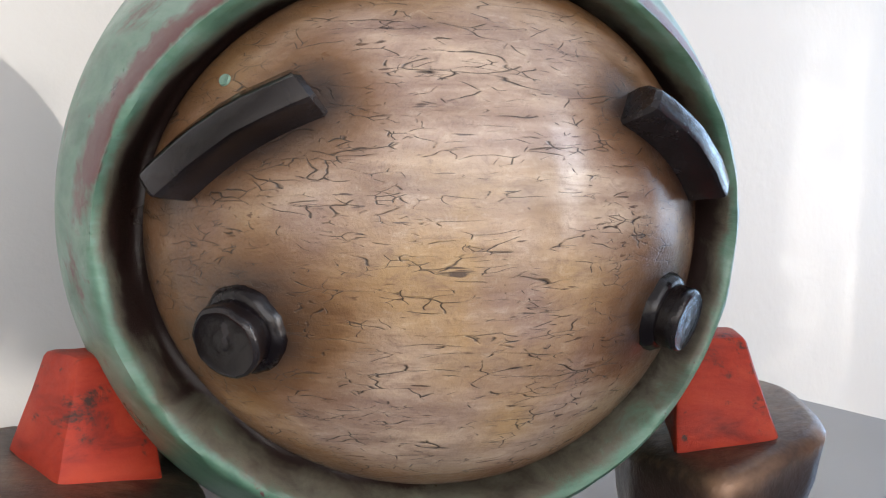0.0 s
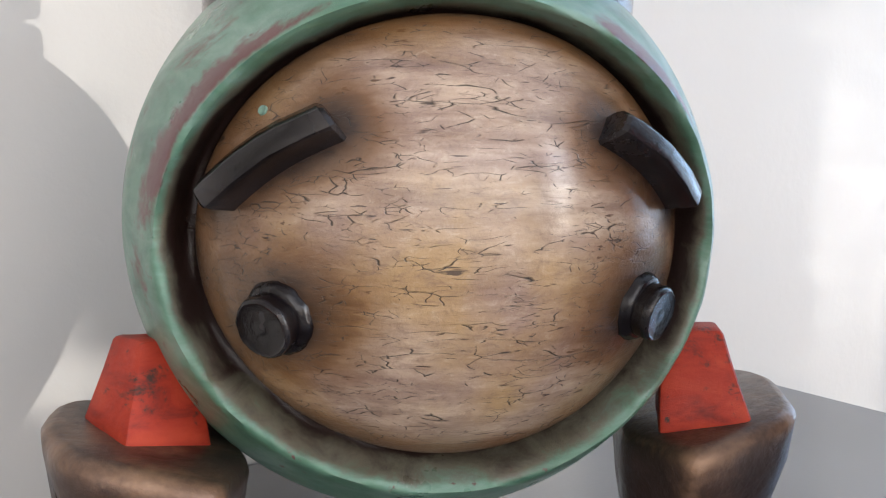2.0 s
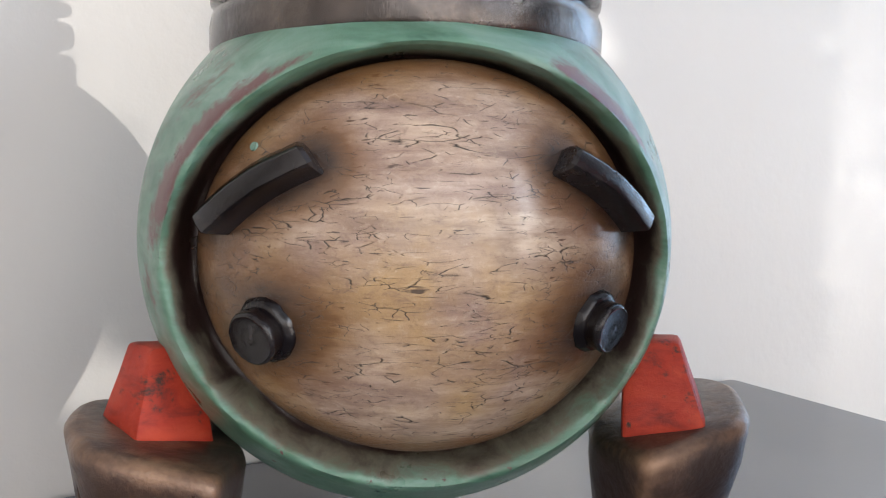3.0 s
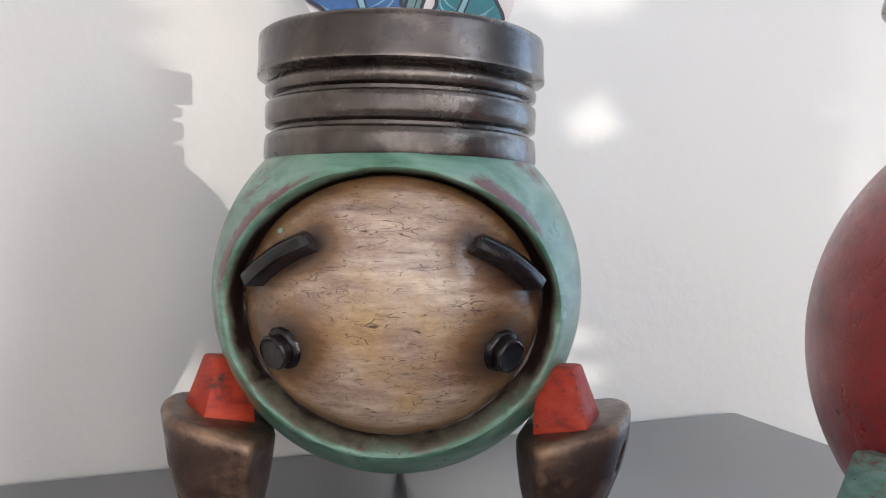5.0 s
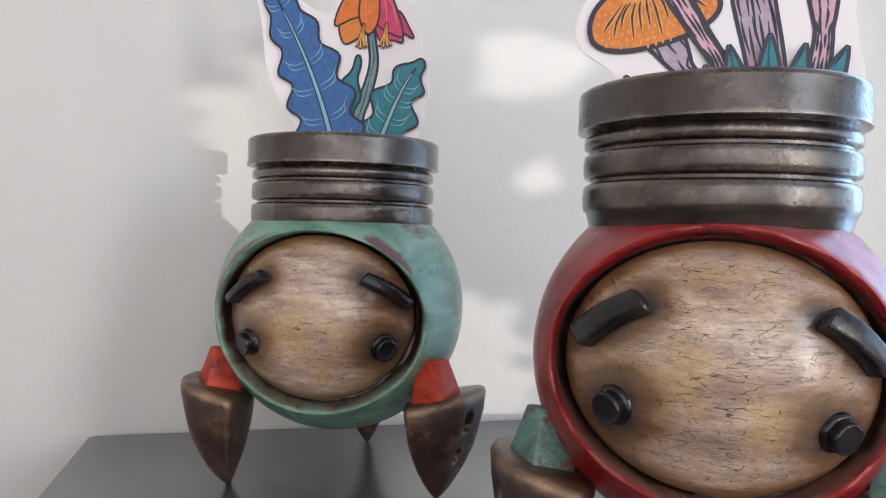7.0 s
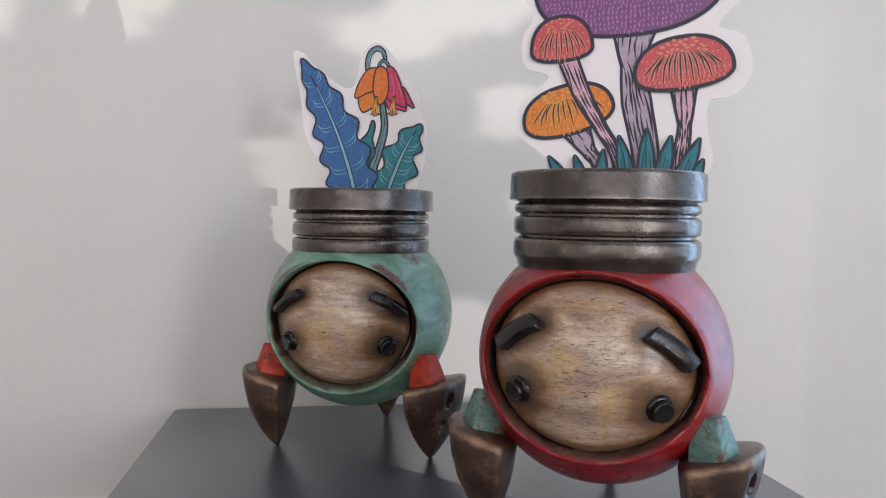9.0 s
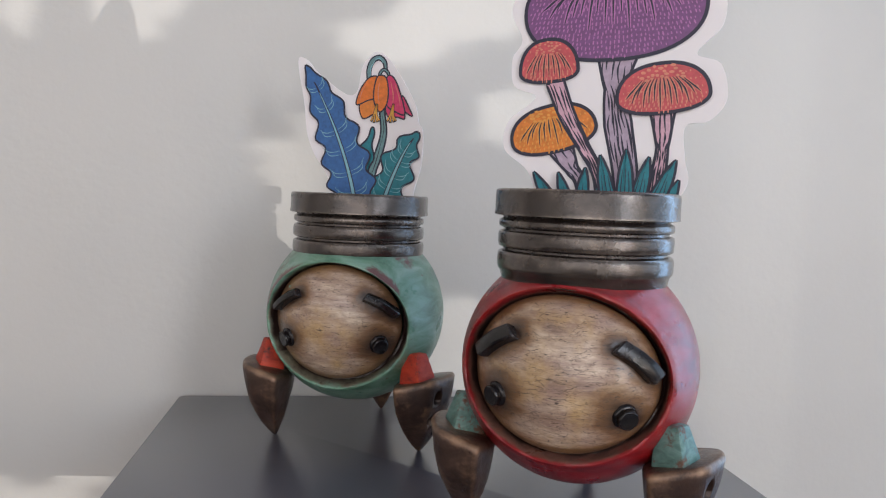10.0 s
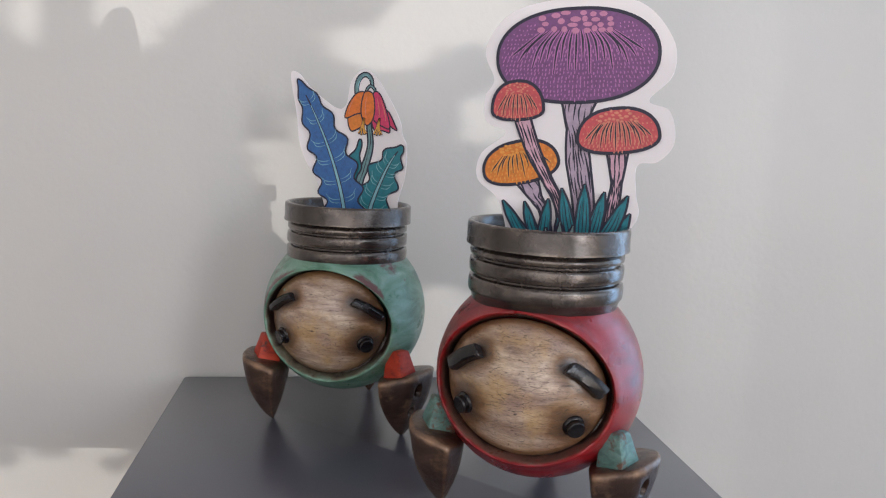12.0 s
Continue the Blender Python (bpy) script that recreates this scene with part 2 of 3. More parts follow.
def rings(bm, loops, closed=True, cap0=False, cap1=False):
    vs = [[bm.verts.new(p) for p in loop] for loop in loops]
    n = len(vs[0])
    for a, b in zip(vs, vs[1:]):
        for i in range(n if closed else n - 1):
            j = (i + 1) % n
            bm.faces.new((a[i], a[j], b[j], b[i]))
    if cap0:
        bm.faces.new(vs[0][::-1])
    if cap1:
        bm.faces.new(vs[-1])
    return vs


def lathe(bm, profile, seg=64, m=None, cap0=False, cap1=False, wobble=0.0):
    m = m or Matrix.Identity(4)
    loops = []
    for r, z in profile:
        loop = []
        for i in range(seg):
            a = 2 * math.pi * i / seg
            k = 1 + wobble * noise.noise(Vector((3 * math.cos(a), 3 * math.sin(a), z * 300)))
            loop.append(m @ Vector((r * k * math.cos(a), r * k * math.sin(a), z)))
        loops.append(loop)
    rings(bm, loops, True, cap0, cap1)


def box(bm, lo, hi, bevel=0.0, seg=2):
    c = [(a + b) / 2 for a, b in zip(lo, hi)]
    d = [b - a for a, b in zip(lo, hi)]
    r = bmesh.ops.create_cube(bm, size=1, matrix=Matrix.LocRotScale(c, None, d))
    if bevel:
        es = list({e for v in r["verts"] for e in v.link_edges})
        bmesh.ops.bevel(bm, geom=es, offset=bevel, segments=seg, affect="EDGES", profile=0.5)


# ---- the room ----
def slab(name, lo, hi, material, label, bevel=0.0):
    bm = bm_new()
    box(bm, lo, hi, bevel)
    ob = finish(name, bm, material, smooth=False)
    ob.matrix_world = WALL.copy()
    return tagged(ob, label, name.split("_")[0], kind="structure")


WN, FN, UL, UR, ZF, ZC = 0.201, -2.4, -2.0, 4.4, -1.0, 1.9
bm = bm_new()
WB0, WB1, WBZ0, WBZ1 = 0.80, 1.75, -0.25, 1.35  # a window beyond the shelf
for lo, hi in (((UL - 0.1, WN, ZF - 0.1), (WB0, WN + 0.12, ZC + 0.1)), ((WB1, WN, ZF - 0.1), (UR + 0.1, WN + 0.12, ZC + 0.1)), ((WB0, WN, ZF - 0.1), (WB1, WN + 0.12, WBZ0)), ((WB0, WN, WBZ1), (WB1, WN + 0.12, ZC + 0.1))):
    box(bm, lo, hi)
wb = finish("wall_back", bm, M_WALL, smooth=False)
wb.matrix_world = WALL.copy()
tagged(wb, "white satin-painted plaster wall behind the planters", "wall", kind="structure")
slab("wall_left", (UL - 0.1, FN, ZF), (UL, WN, ZC), M_WALL, "plain white painted side wall of the room")
slab("floor", (UL - 0.1, FN - 0.1, ZF - 0.1), (UR + 0.1, WN, ZF), M_FLOOR, "plain brown floor of the room")
slab("ceiling", (UL - 0.1, FN - 0.1, ZC), (UR + 0.1, WN, ZC + 0.1), M_WALL, "plain white ceiling of the room")
bm = bm_new()
for lo, hi in (((UR, FN, ZF), (UR + 0.1, WN, -0.45)), ((UR, FN, 1.3), (UR + 0.1, WN, ZC)), ((UR, FN, -0.45), (UR + 0.1, -1.95, 1.3)), ((UR, 0.0, -0.45), (UR + 0.1, WN, 1.3))):
    box(bm, lo, hi)
wr = finish("wall_right", bm, M_WALL, smooth=False)
wr.matrix_world = WALL.copy()
tagged(wr, "white side wall of the room with a window opening", "wall", kind="structure")
# window wall with three openings, the left one added for the fill lamp
WZ0, WZ1 = -0.55, 1.72
bm = bm_new()
for a, b in ((UL - 0.1, -1.85), (0.65, 1.25), (2.05, 2.45), (3.95, UR + 0.1)):
    box(bm, (a, FN - 0.14, WZ0), (b, FN, WZ1))
box(bm, (UL - 0.1, FN - 0.14, ZF), (UR + 0.1, FN, WZ0))
box(bm, (UL - 0.1, FN - 0.14, WZ1), (UR + 0.1, FN, ZC))
wf = finish("wall_front", bm, M_WALL, smooth=False)
wf.matrix_world = WALL.copy()
tagged(wf, "white wall with two window openings and one added for fill light", "wall", kind="structure")

# deep wall shelf: a lacquered top sheet on a thick board
shelf = new("wall_shelf")
tagged(shelf, "dark grey satin lacquered shelf fixed against the white wall", "shelf")
for name, lo, hi in (("board", (-0.0385, -0.1245, -0.062), (0.2985, 0.1985, -0.003)), ("top_sheet", (-0.039, -0.125, -0.003), (0.299, 0.1985, 0.0))):
    bm = bm_new()
    box(bm, lo, hi)
    up = [e for e in bm.edges if abs(e.verts[0].co.x - e.verts[1].co.x) < 1e-6 and abs(e.verts[0].co.y - e.verts[1].co.y) < 1e-6]
    bmesh.ops.bevel(bm, geom=up, offset=0.004, segments=4, affect="EDGES", profile=0.5)
    rim = [e for e in bm.edges if min(v.co.z for v in e.verts) > -1e-4]
    if rim:
        bmesh.ops.bevel(bm, geom=rim, offset=0.0008, segments=2, affect="EDGES", profile=0.5)
    part(name, bm, M_TABLE, shelf, angle=30)
shelf.matrix_world = WALL.copy()

# ---- the planters ----
R = 0.0538
DR, DC = 0.0468, 0.0035  # radius of the domed panel and how far its centre lies before the body's
LEGS = ((-77, 0.0), (76, 0.0), (181, 0.0175))
# half axes and centre of the panel and of the lip round it; bars from end to end; bolts
GREEN_FACE = dict(wood=(0.0385, 0.0332, -0.0007, 0.0003), crest=(0.0434, 0.0364, -0.0009, -0.0012), bar=(0.0189, 0.0171, 0.0346, 0.0066), bolt=(0.0271, -0.0096))
RED_FACE = dict(wood=(0.0408, 0.0333, -0.0012, 0.0003), crest=(0.0446, 0.0367, -0.0010, 0.0), bar=(0.0206, 0.0156, 0.0360, 0.0042), bolt=(0.0269, -0.0119))
# corners of a leg's top, outward and forward, with the radius of each
LEG_TOP = ((0.0375, 0.0150, 0.004), (0.0450, 0.0315, 0.003), (0.0655, 0.0235, 0.006), (0.0692, 0.0040, 0.006), (0.0655, -0.0100, 0.006), (0.0400, -0.0120, 0.005))


def rounded(corners, n=5):
    out, m = [], len(corners)
    for i, (x, y, r) in enumerate(corners):
        p = Vector((x, y))
        a = Vector(corners[i - 1][:2]) - p
        b = Vector(corners[(i + 1) % m][:2]) - p
        a, b = p + a.normalized() * min(r, a.length * 0.45), p + b.normalized() * min(r, b.length * 0.45)
        for k in range(n):
            t = k / (n - 1)
            out.append(a * (1 - t) ** 2 + p * 2 * t * (1 - t) + b * t * t)
        q = Vector(corners[(i + 1) % m][:2])
        rn = corners[(i + 1) % m][2]
        nxt = q + (p - q).normalized() * rn
        for t in (0.25, 0.5, 0.75):
            out.append(b.lerp(nxt, t))
    return out


def planter(body_mat, block_mat, wood_mat, rise, pitch, roll, label, cz, face):
    root = new("planter")
    tagged(root, label, "planter", "planters on the shelf")
    tilt = Matrix.Rotation(radians(pitch), 4, "X") @ Matrix.Rotation(radians(roll), 4, "Y")
    c = Vector((0, 0, cz))

    wood_a, wood_b, wood_u, wood_v = face["wood"]
    crest_a, crest_b, crest_u, crest_v = face["crest"]
    bar_ends, bolt_at = face["bar"], face["bolt"]

    def on_dome(u, v, h):
        n = Vector((u, -math.sqrt(DR * DR - u * u - v * v), v)) / DR
        return c + tilt @ (n * (DR + h) + Vector((0, -DC, 0)))

    N = 144
    phis = [2 * math.pi * i / N for i in range(N)]

    def wood_edge(p, s=1.0, h=0.0):
        return on_dome(wood_u + s * wood_a * math.cos(p), wood_v + s * wood_b * math.sin(p), h)

    def crest(p, off, r):
        """A place on the body's round, off metres outside the crest of the lip."""
        u, v = crest_u + (crest_a + off) * math.cos(p), crest_v + (crest_b + off) * math.sin(p)
        return c + tilt @ Vector((u, -math.sqrt(max(1e-9, r * r - u * u - v * v)), v))

    def slope(p, t):
        # from the panel's edge (0) through a groove up the inner bevel to the crest (1)
        deep = 0.0042 - 0.0018 * max(0.0, math.sin(p)) ** 2
        sink = deep if t < 0.30 else deep * max(0.0, (0.90 - t) / 0.60) ** 1.3
        return wood_edge(p).lerp(crest(p, 0, 0.0545), t) + tilt @ Vector((0, sink, 0))

    def rough(p, k, amount):
        return amount * noise.noise(Vector((6 * math.cos(p), 6 * math.sin(p), k * 3.1 + cz * 90)))

    # round body with an oval opening and a rounded lip
    bm = bm_new()
    lay = bm.verts.layers.float.new("wear")
    tone_lay = bm.verts.layers.float.new("groove_tone")
    loops, wear, groove_tone = [], [], []
    # near black in the groove, fading up the bevel; brown along the bottom
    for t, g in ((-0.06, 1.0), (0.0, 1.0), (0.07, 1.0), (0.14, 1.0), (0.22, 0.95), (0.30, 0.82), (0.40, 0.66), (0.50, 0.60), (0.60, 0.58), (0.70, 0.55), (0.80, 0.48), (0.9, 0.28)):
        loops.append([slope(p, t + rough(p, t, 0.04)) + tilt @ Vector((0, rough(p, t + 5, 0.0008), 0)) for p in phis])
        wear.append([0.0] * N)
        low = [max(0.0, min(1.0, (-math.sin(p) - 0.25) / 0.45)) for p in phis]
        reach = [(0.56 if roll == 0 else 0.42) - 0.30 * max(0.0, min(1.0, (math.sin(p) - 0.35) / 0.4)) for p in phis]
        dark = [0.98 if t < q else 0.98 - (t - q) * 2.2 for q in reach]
        groove_tone.append([g * k + max(0.0, d) * (1 - k) for k, d in zip(low, dark)])

    def rubbed(p, top):
        """Rubbed bare along the lip's shoulders."""
        deg = math.degrees(p)
        left = max(0.0, 1 - abs(deg - 143) / 36) ** 0.35 if abs(deg - 143) < 36 else 0.0
        right = max(0.0, 1 - abs(deg - 44) / 22) ** 0.35 if abs(deg - 44) < 22 else 0.0
        return top * max(left, right) * (1.0 if roll == 0 else 0.35)

    for off, r, w in ((0.0003, 0.0547, 0.6), (0.0010, 0.0548, 1.0), (0.0018, 0.0547, 1.0), (0.0028, 0.0544, 0.7), (0.0045, 0.0540, 0.15)):
        loops.append([crest(p, off, r + rough(p, off * 900, 0.0002)) for p in phis])
        wear.append([rubbed(p, w) for p in phis])
        groove_tone.append([0.03] * N)
    back = tilt @ Vector((0, R, 0))
    for k in range(1, 44):
        f = (k / 44) ** 1.15
        loop = []
        for p in phis:
            a0 = crest(p, 0.0045, 0.0540) - c
            loop.append(c + a0.normalized().slerp(back.normalized(), f) * (R + 0.0002 * (1 - min(1, f * 6))))
        loops.append(loop)
        wear.append([max(rubbed(p, 0.1 if k == 1 else 0.0), 0.62 * max(0.0, 1 - abs(math.degrees(p) - 58) / 30) if 5 < k < 16 and roll == 0 else 0.0) for p in phis])
        groove_tone.append([0.0] * N)
    vs = rings(bm, loops)
    tipv = bm.verts.new(c + back)
    for i in range(N):
        bm.faces.new((vs[-1][i], vs[-1][(i + 1) % N], tipv))
    for loop, w, g in zip(vs, wear, groove_tone):
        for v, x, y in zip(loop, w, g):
            v[lay], v[tone_lay] = x, y
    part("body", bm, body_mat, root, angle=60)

    # domed wooden panel, carrying the umber stain round its fittings
    bm = bm_new()
    lay = bm.verts.layers.float.new("stain")

    rows = []
    for s in [k / 40 for k in range(1, 40)] + [0.99, 1.0, 1.008, 1.014]:
        ring = []
        for p in phis:
            h = {1.014: -0.0045, 1.008: -0.0009, 1.0: -0.0002}.get(s, 0.0)
            vert = bm.verts.new(wood_edge(p, s, h))
            u, v = wood_u + s * wood_a * math.cos(p), wood_v + s * wood_b * math.sin(p)
            stain = max(0.0, 0.72 * (s - 0.84) / 0.16)
            for g in (-1, 1):
                d = math.hypot(u - g * bolt_at[0], v - bolt_at[1])
                stain = max(stain, 1.12 - d / 0.0155)
                ax, ay, bx, by = g * bar_ends[0], bar_ends[1], g * bar_ends[2], bar_ends[3]
                f = max(0, min(1, ((u - ax) * (bx - ax) + (v - ay) * (by - ay)) / ((bx - ax) ** 2 + (by - ay) ** 2)))
                d = math.hypot(u - ax - f * (bx - ax), v - ay - f * (by - ay))
                stain = max(stain, 1.0 - d / 0.0098)
            vert[lay] = min(1.0, stain)
            ring.append(vert)
        rows.append(ring)
    for a, b in zip(rows, rows[1:]):
        for i in range(N):
            j = (i + 1) % N
            bm.faces.new((a[i], a[j], b[j], b[i]))
    mid = bm.verts.new(on_dome(wood_u, wood_v, 0))
    for i in range(N):
        bm.faces.new((rows[0][i], rows[0][(i + 1) % N], mid))
    part("panel", bm, wood_mat, root, "domed crackled tan wooden panel")

    if roll == 0:
        p0, p1 = on_dome(-0.0287, 0.0190, 0), on_dome(-0.0287, 0.0190, 0.01)
        bm = bm_new()
        lathe(bm, [(0.0008, 0.0), (0.0007, 0.0003), (0.0004, 0.0002)], 14, Matrix.Translation(p0) @ (p1 - p0).to_track_quat("Z", "Y").to_matrix().to_4x4(), cap1=True)
        part("paint_drop", bm, body_mat, root, "tiny dried drop of green paint")

    # slanting bars, gently bent over the dome
    for sgn in (-1, 1):
        bm = bm_new()
        loops = []
        u0, v0, u1, v1 = sgn * bar_ends[0], bar_ends[1], sgn * bar_ends[2], bar_ends[3]
        du, dv = u1 - u0, v1 - v0
        L = math.hypot(du, dv)
        pu, pv = -dv / L * sgn, du / L * sgn
        stops = (0, 0.03, 0.15, 0.3, 0.45, 0.6, 0.75, 0.88, 0.97, 1)
        for k, f in enumerate(stops):
            last = k in (0, len(stops) - 1)
            e = 0.84 if last else 1.0
            bow = 0.0011 * math.sin(math.pi * f)
            u, v = u0 + du * f + pu * bow, v0 + dv * f + pv * bow
            sec = []
            flat_bar = ((-1.35, -0.003), (-1.3, 0.0032), (-1.15, 0.0042), (-0.9, 0.0046), (0.0, 0.0047), (0.9, 0.0046), (1.15, 0.0042), (1.3, 0.0032), (1.35, -0.003))
            for a, h in flat_bar if roll else ((-1.05, -0.003), (-1.0, 0.0042), (-0.9, 0.0049), (-0.72, 0.0051), (0.05, 0.0052), (0.2, 0.0050), (1.0, 0.0026), (1.12, 0.0018), (1.15, -0.003)):
                hh = h * (0.9 if last and h > 0 else 1) + 0.00022 * noise.noise(Vector((k * 0.9, a * 2, sgn * 3 + cz)))
                sec.append(on_dome(u + pu * 0.0023 * e * a, v + pv * 0.0023 * e * a, hh))
            loops.append(sec)
        rings(bm, loops, cap0=True, cap1=True)
        part("bar", bm, M_BLACK, root, "black metal bar", angle=28)

    # bolts, each on a collar
    for sgn in (-1, 1):
        p0, p1 = on_dome(sgn * bolt_at[0], bolt_at[1], 0), on_dome(sgn * bolt_at[0], bolt_at[1], 0.01)
        m = Matrix.Translation(p0) @ (p1 - p0).to_track_quat("Z", "Y").to_matrix().to_4x4()
        bm = bm_new()
        lathe(bm, [(0.0044, -0.001), (0.0043, 0.0026), (0.0044, 0.0034), (0.0042, 0.0038), (0.0039, 0.0040), (0.0034, 0.0038), (0.0024, 0.0039), (0.0016, 0.0037), (0.0008, 0.0038)], 36, m, cap1=True, wobble=0.05)
        bolt = part("bolt", bm, M_BLACK, root, "black metal bolt head", angle=40)
        bm = bm_new()
        lathe(bm, [(0.0056, -0.0015), (0.0054, 0.0003), (0.0051, 0.0007), (0.0049, 0.0010), (0.0046, 0.0012), (0.0040, 0.0013)], 36, m, wobble=0.09)
        part("collar", bm, M_BLACK, bolt)

    # ribbed neck, hollow
    q = [(0.0372, 0.0349 if rise == 0 else 0.0376 - rise), (0.0386, 0.0352), (0.0394, 0.0358), (0.0398, 0.0375), (0.0398, 0.0415), (0.0394, 0.0434), (0.0384, 0.0440), (0.0372, 0.0444), (0.0372, 0.0452),
         (0.0388, 0.0457), (0.0395, 0.0462), (0.0397, 0.0480), (0.0397, 0.0510), (0.0394, 0.0524), (0.0386, 0.0530), (0.0372, 0.0533), (0.0372, 0.0541), (0.0387, 0.0546), (0.0394, 0.0551),
         (0.0396, 0.0566), (0.0393, 0.0580), (0.0378, 0.0588), (0.0376, 0.0594), (0.0406, 0.0598), (0.0418, 0.0602), (0.0418, 0.0612), (0.0415, 0.0625), (0.0416, 0.0700), (0.0413, 0.0713), (0.0404, 0.0719),
         (0.0387, 0.0717), (0.0378, 0.0706), (0.0374, 0.0640), (0.0372, 0.0400), (0.002, 0.0390)]
    bm = bm_new()
    lathe(bm, [(r, z + cz + rise) for r, z in q], 128, cap1=True, wobble=0.006)
    part("neck", bm, M_NECK, root, "ribbed dark bronze metal neck", angle=60)

    # three tapering legs under coloured joint blocks
    for psi, out in LEGS:
        m = Matrix.Rotation(radians(-90 + psi), 4, "Z") @ Matrix.Translation((out, 0, 0))
        side = 0 if out else -math.copysign(1, psi)  # which way is forward
        bm = bm_new()
        loops = []
        top = rounded(LEG_TOP)
        if out:
            top = [Vector((p.x, 0.75 * (p.y - 0.008))) for p in top]
        tip = Vector((0.0475, 0.0 if out else 0.0012))
        for f, k in ((0.0, 0.05), (0.03, 0.12), (0.12, 0.28), (0.22, 0.43), (0.35, 0.60), (0.5, 0.75), (0.65, 0.87), (0.8, 0.95), (0.9, 0.99), (0.955, 1.0), (0.985, 0.965), (1.0, 0.90)):
            loop = []
            for p in top:
                q = tip.lerp(p, k)
                z = f * (0.0425 + (q.x - 0.042) * 0.26)
                d = noise.noise(Vector((q.x * 90, q.y * 90, z * 90 + psi)))
                e = noise.noise(Vector((q.x * 260, q.y * 260, z * 260 - psi)))
                q = q + (p - tip).normalized() * (0.0007 * d + 0.00025 * e) * min(1, 3 * f)
                loop.append(Vector((q.x - (0.0018 * f if psi == -77 else 0), (side or 1) * q.y, z + (0.0004 * d if f > 0.9 else 0))))
            loops.append(loop)
        rings(bm, loops, cap0=True, cap1=True)
        bmesh.ops.recalc_face_normals(bm, faces=bm.faces)
        leg = part("leg", bm, M_LEG, root, "tapering brown metal leg with two holes", angle=55)
        # drill the two holes into the outer face
        bm = bm_new()
        for hx, hy, hz, hr in ((0.0668, 0.0150, 0.0372, 0.0040), (0.0630, 0.0150, 0.0232, 0.0026)):
            drill = Matrix.Translation((hx, side * hy, hz)) @ Matrix.Rotation(side * radians(16), 4, "Z") @ Matrix.Rotation(radians(90), 4, "Y") @ Matrix.Diagonal((1.3, 1, 1, 1))
            lathe(bm, [(hr * 0.85, -0.012), (hr * 0.85, -0.002), (hr, 0.001), (hr * 1.1, 0.012)], 20, drill, cap0=True, cap1=True)
        bmesh.ops.recalc_face_normals(bm, faces=bm.faces)
        cut = finish("cutter", bm, M_LEG)
        mod = leg.modifiers.new("holes", "BOOLEAN")
        mod.operation, mod.object, mod.solver = "DIFFERENCE", cut, "EXACT"
        bpy.context.view_layer.update()
        me = bpy.data.meshes.new_from_object(leg.evaluated_get(bpy.context.evaluated_depsgraph_get()))
        leg.modifiers.clear()
        leg.data = me
        bpy.data.objects.remove(cut)
        leg.matrix_parent_inverse = Matrix.Identity(4)
        leg.matrix_basis = m
        # joint block, leaning in against the body
        bm = bm_new()
        r = bmesh.ops.create_cube(bm, size=1)
        shift = 0.0 if out else side * (0.0140 if psi > 0 else 0.0065)
        for v in r["verts"]:
            x, y, z = v.co
            if z > 0:
                v.co = Vector((0.0490 + x * 0.0100, shift + y * 0.0095, 0.0602 if x < 0 else 0.0612))
            else:
                v.co = Vector((0.0518 + x * 0.0155, shift + y * 0.0160, 0.0395 + (0.0105 + x * 0.015) * 0.30))
        if side:
            bmesh.ops.rotate(bm, verts=bm.verts[:], cent=(0.0518, shift, 0), matrix=Matrix.Rotation(side * radians(12 if psi > 0 else 24), 3, "Z"))
        bmesh.ops.bevel(bm, geom=bm.edges[:], offset=0.0011, segments=2, affect="EDGES", profile=0.5)
        bmesh.ops.subdivide_edges(bm, edges=[e for e in bm.edges if e.calc_length() > 0.006], cuts=2, use_grid_fill=True)
        for v in bm.verts:
            v.co += 0.0004 * Vector(noise.noise_vector(v.co * 160 + Vector((psi, 0, cz))))
        blk = part("joint_block", bm, block_mat, root, angle=30)
        blk.matrix_basis = m
    return root


green = planter(M_GREEN, M_ORANGE, M_WOOD_A, 0.0, 3.0, 0, "round green painted planter with a domed wooden panel and orange joints", 0.0788, GREEN_FACE)
green.matrix_world = pose(-0.0122, 0.1344, 0, 0, 0, 23.5)
red = planter(M_RED, M_TEAL, M_WOOD_B, 0.0075, -3.0, 2.9, "round red painted planter with a domed wooden panel and teal joints", 0.0766, RED_FACE)
red.matrix_world = pose(0.1503, 0.1078, 0, 0, 0, 16)


# ---- the printed paper cut-outs standing in the planters ----
def ink(name, colour, var=0.12, scale=400.0):
    return plain("ink_" + name, colour, 0.45, var, scale)


I_LINE = ink("navy", (0.012, 0.012, 0.035))
I_BLUE = ink("blue", (0.026, 0.11, 0.31), 0.25)
I_TEAL = ink("teal", (0.006, 0.17, 0.22), 0.22)
I_PALE = ink("pale_blue", (0.20, 0.42, 0.50))
I_STEM = ink("grey_green", (0.13, 0.25, 0.27), 0.25)
I_ORANGE = ink("orange", (0.66, 0.16, 0.02), 0.2)
I_PINK = ink("pink", (0.56, 0.03, 0.12), 0.2)
I_YELLOW = ink("yellow", (0.72, 0.36, 0.06))
I_PURPLE = ink("purple", (0.17, 0.062, 0.19), 0.2)
I_LILAC = ink("lilac", (0.42, 0.15, 0.38))
I_ROSE = ink("rose", (0.50, 0.20, 0.34))
I_CORAL = ink("coral", (0.52, 0.075, 0.09), 0.18)
I_SALMON = ink("salmon", (0.62, 0.22, 0.15))
I_AMBER = ink("amber", (0.64, 0.19, 0.025), 0.2)
I_GOLD = ink("gold", (0.70, 0.30, 0.055))
I_MAUVE = ink("mauve", (0.40, 0.31, 0.41), 0.2)
I_MAUVE_PINK = ink("mauve_pink", (0.56, 0.34, 0.43), 0.2)
I_SAGE = ink("sage", (0.22, 0.33, 0.32), 0.2)


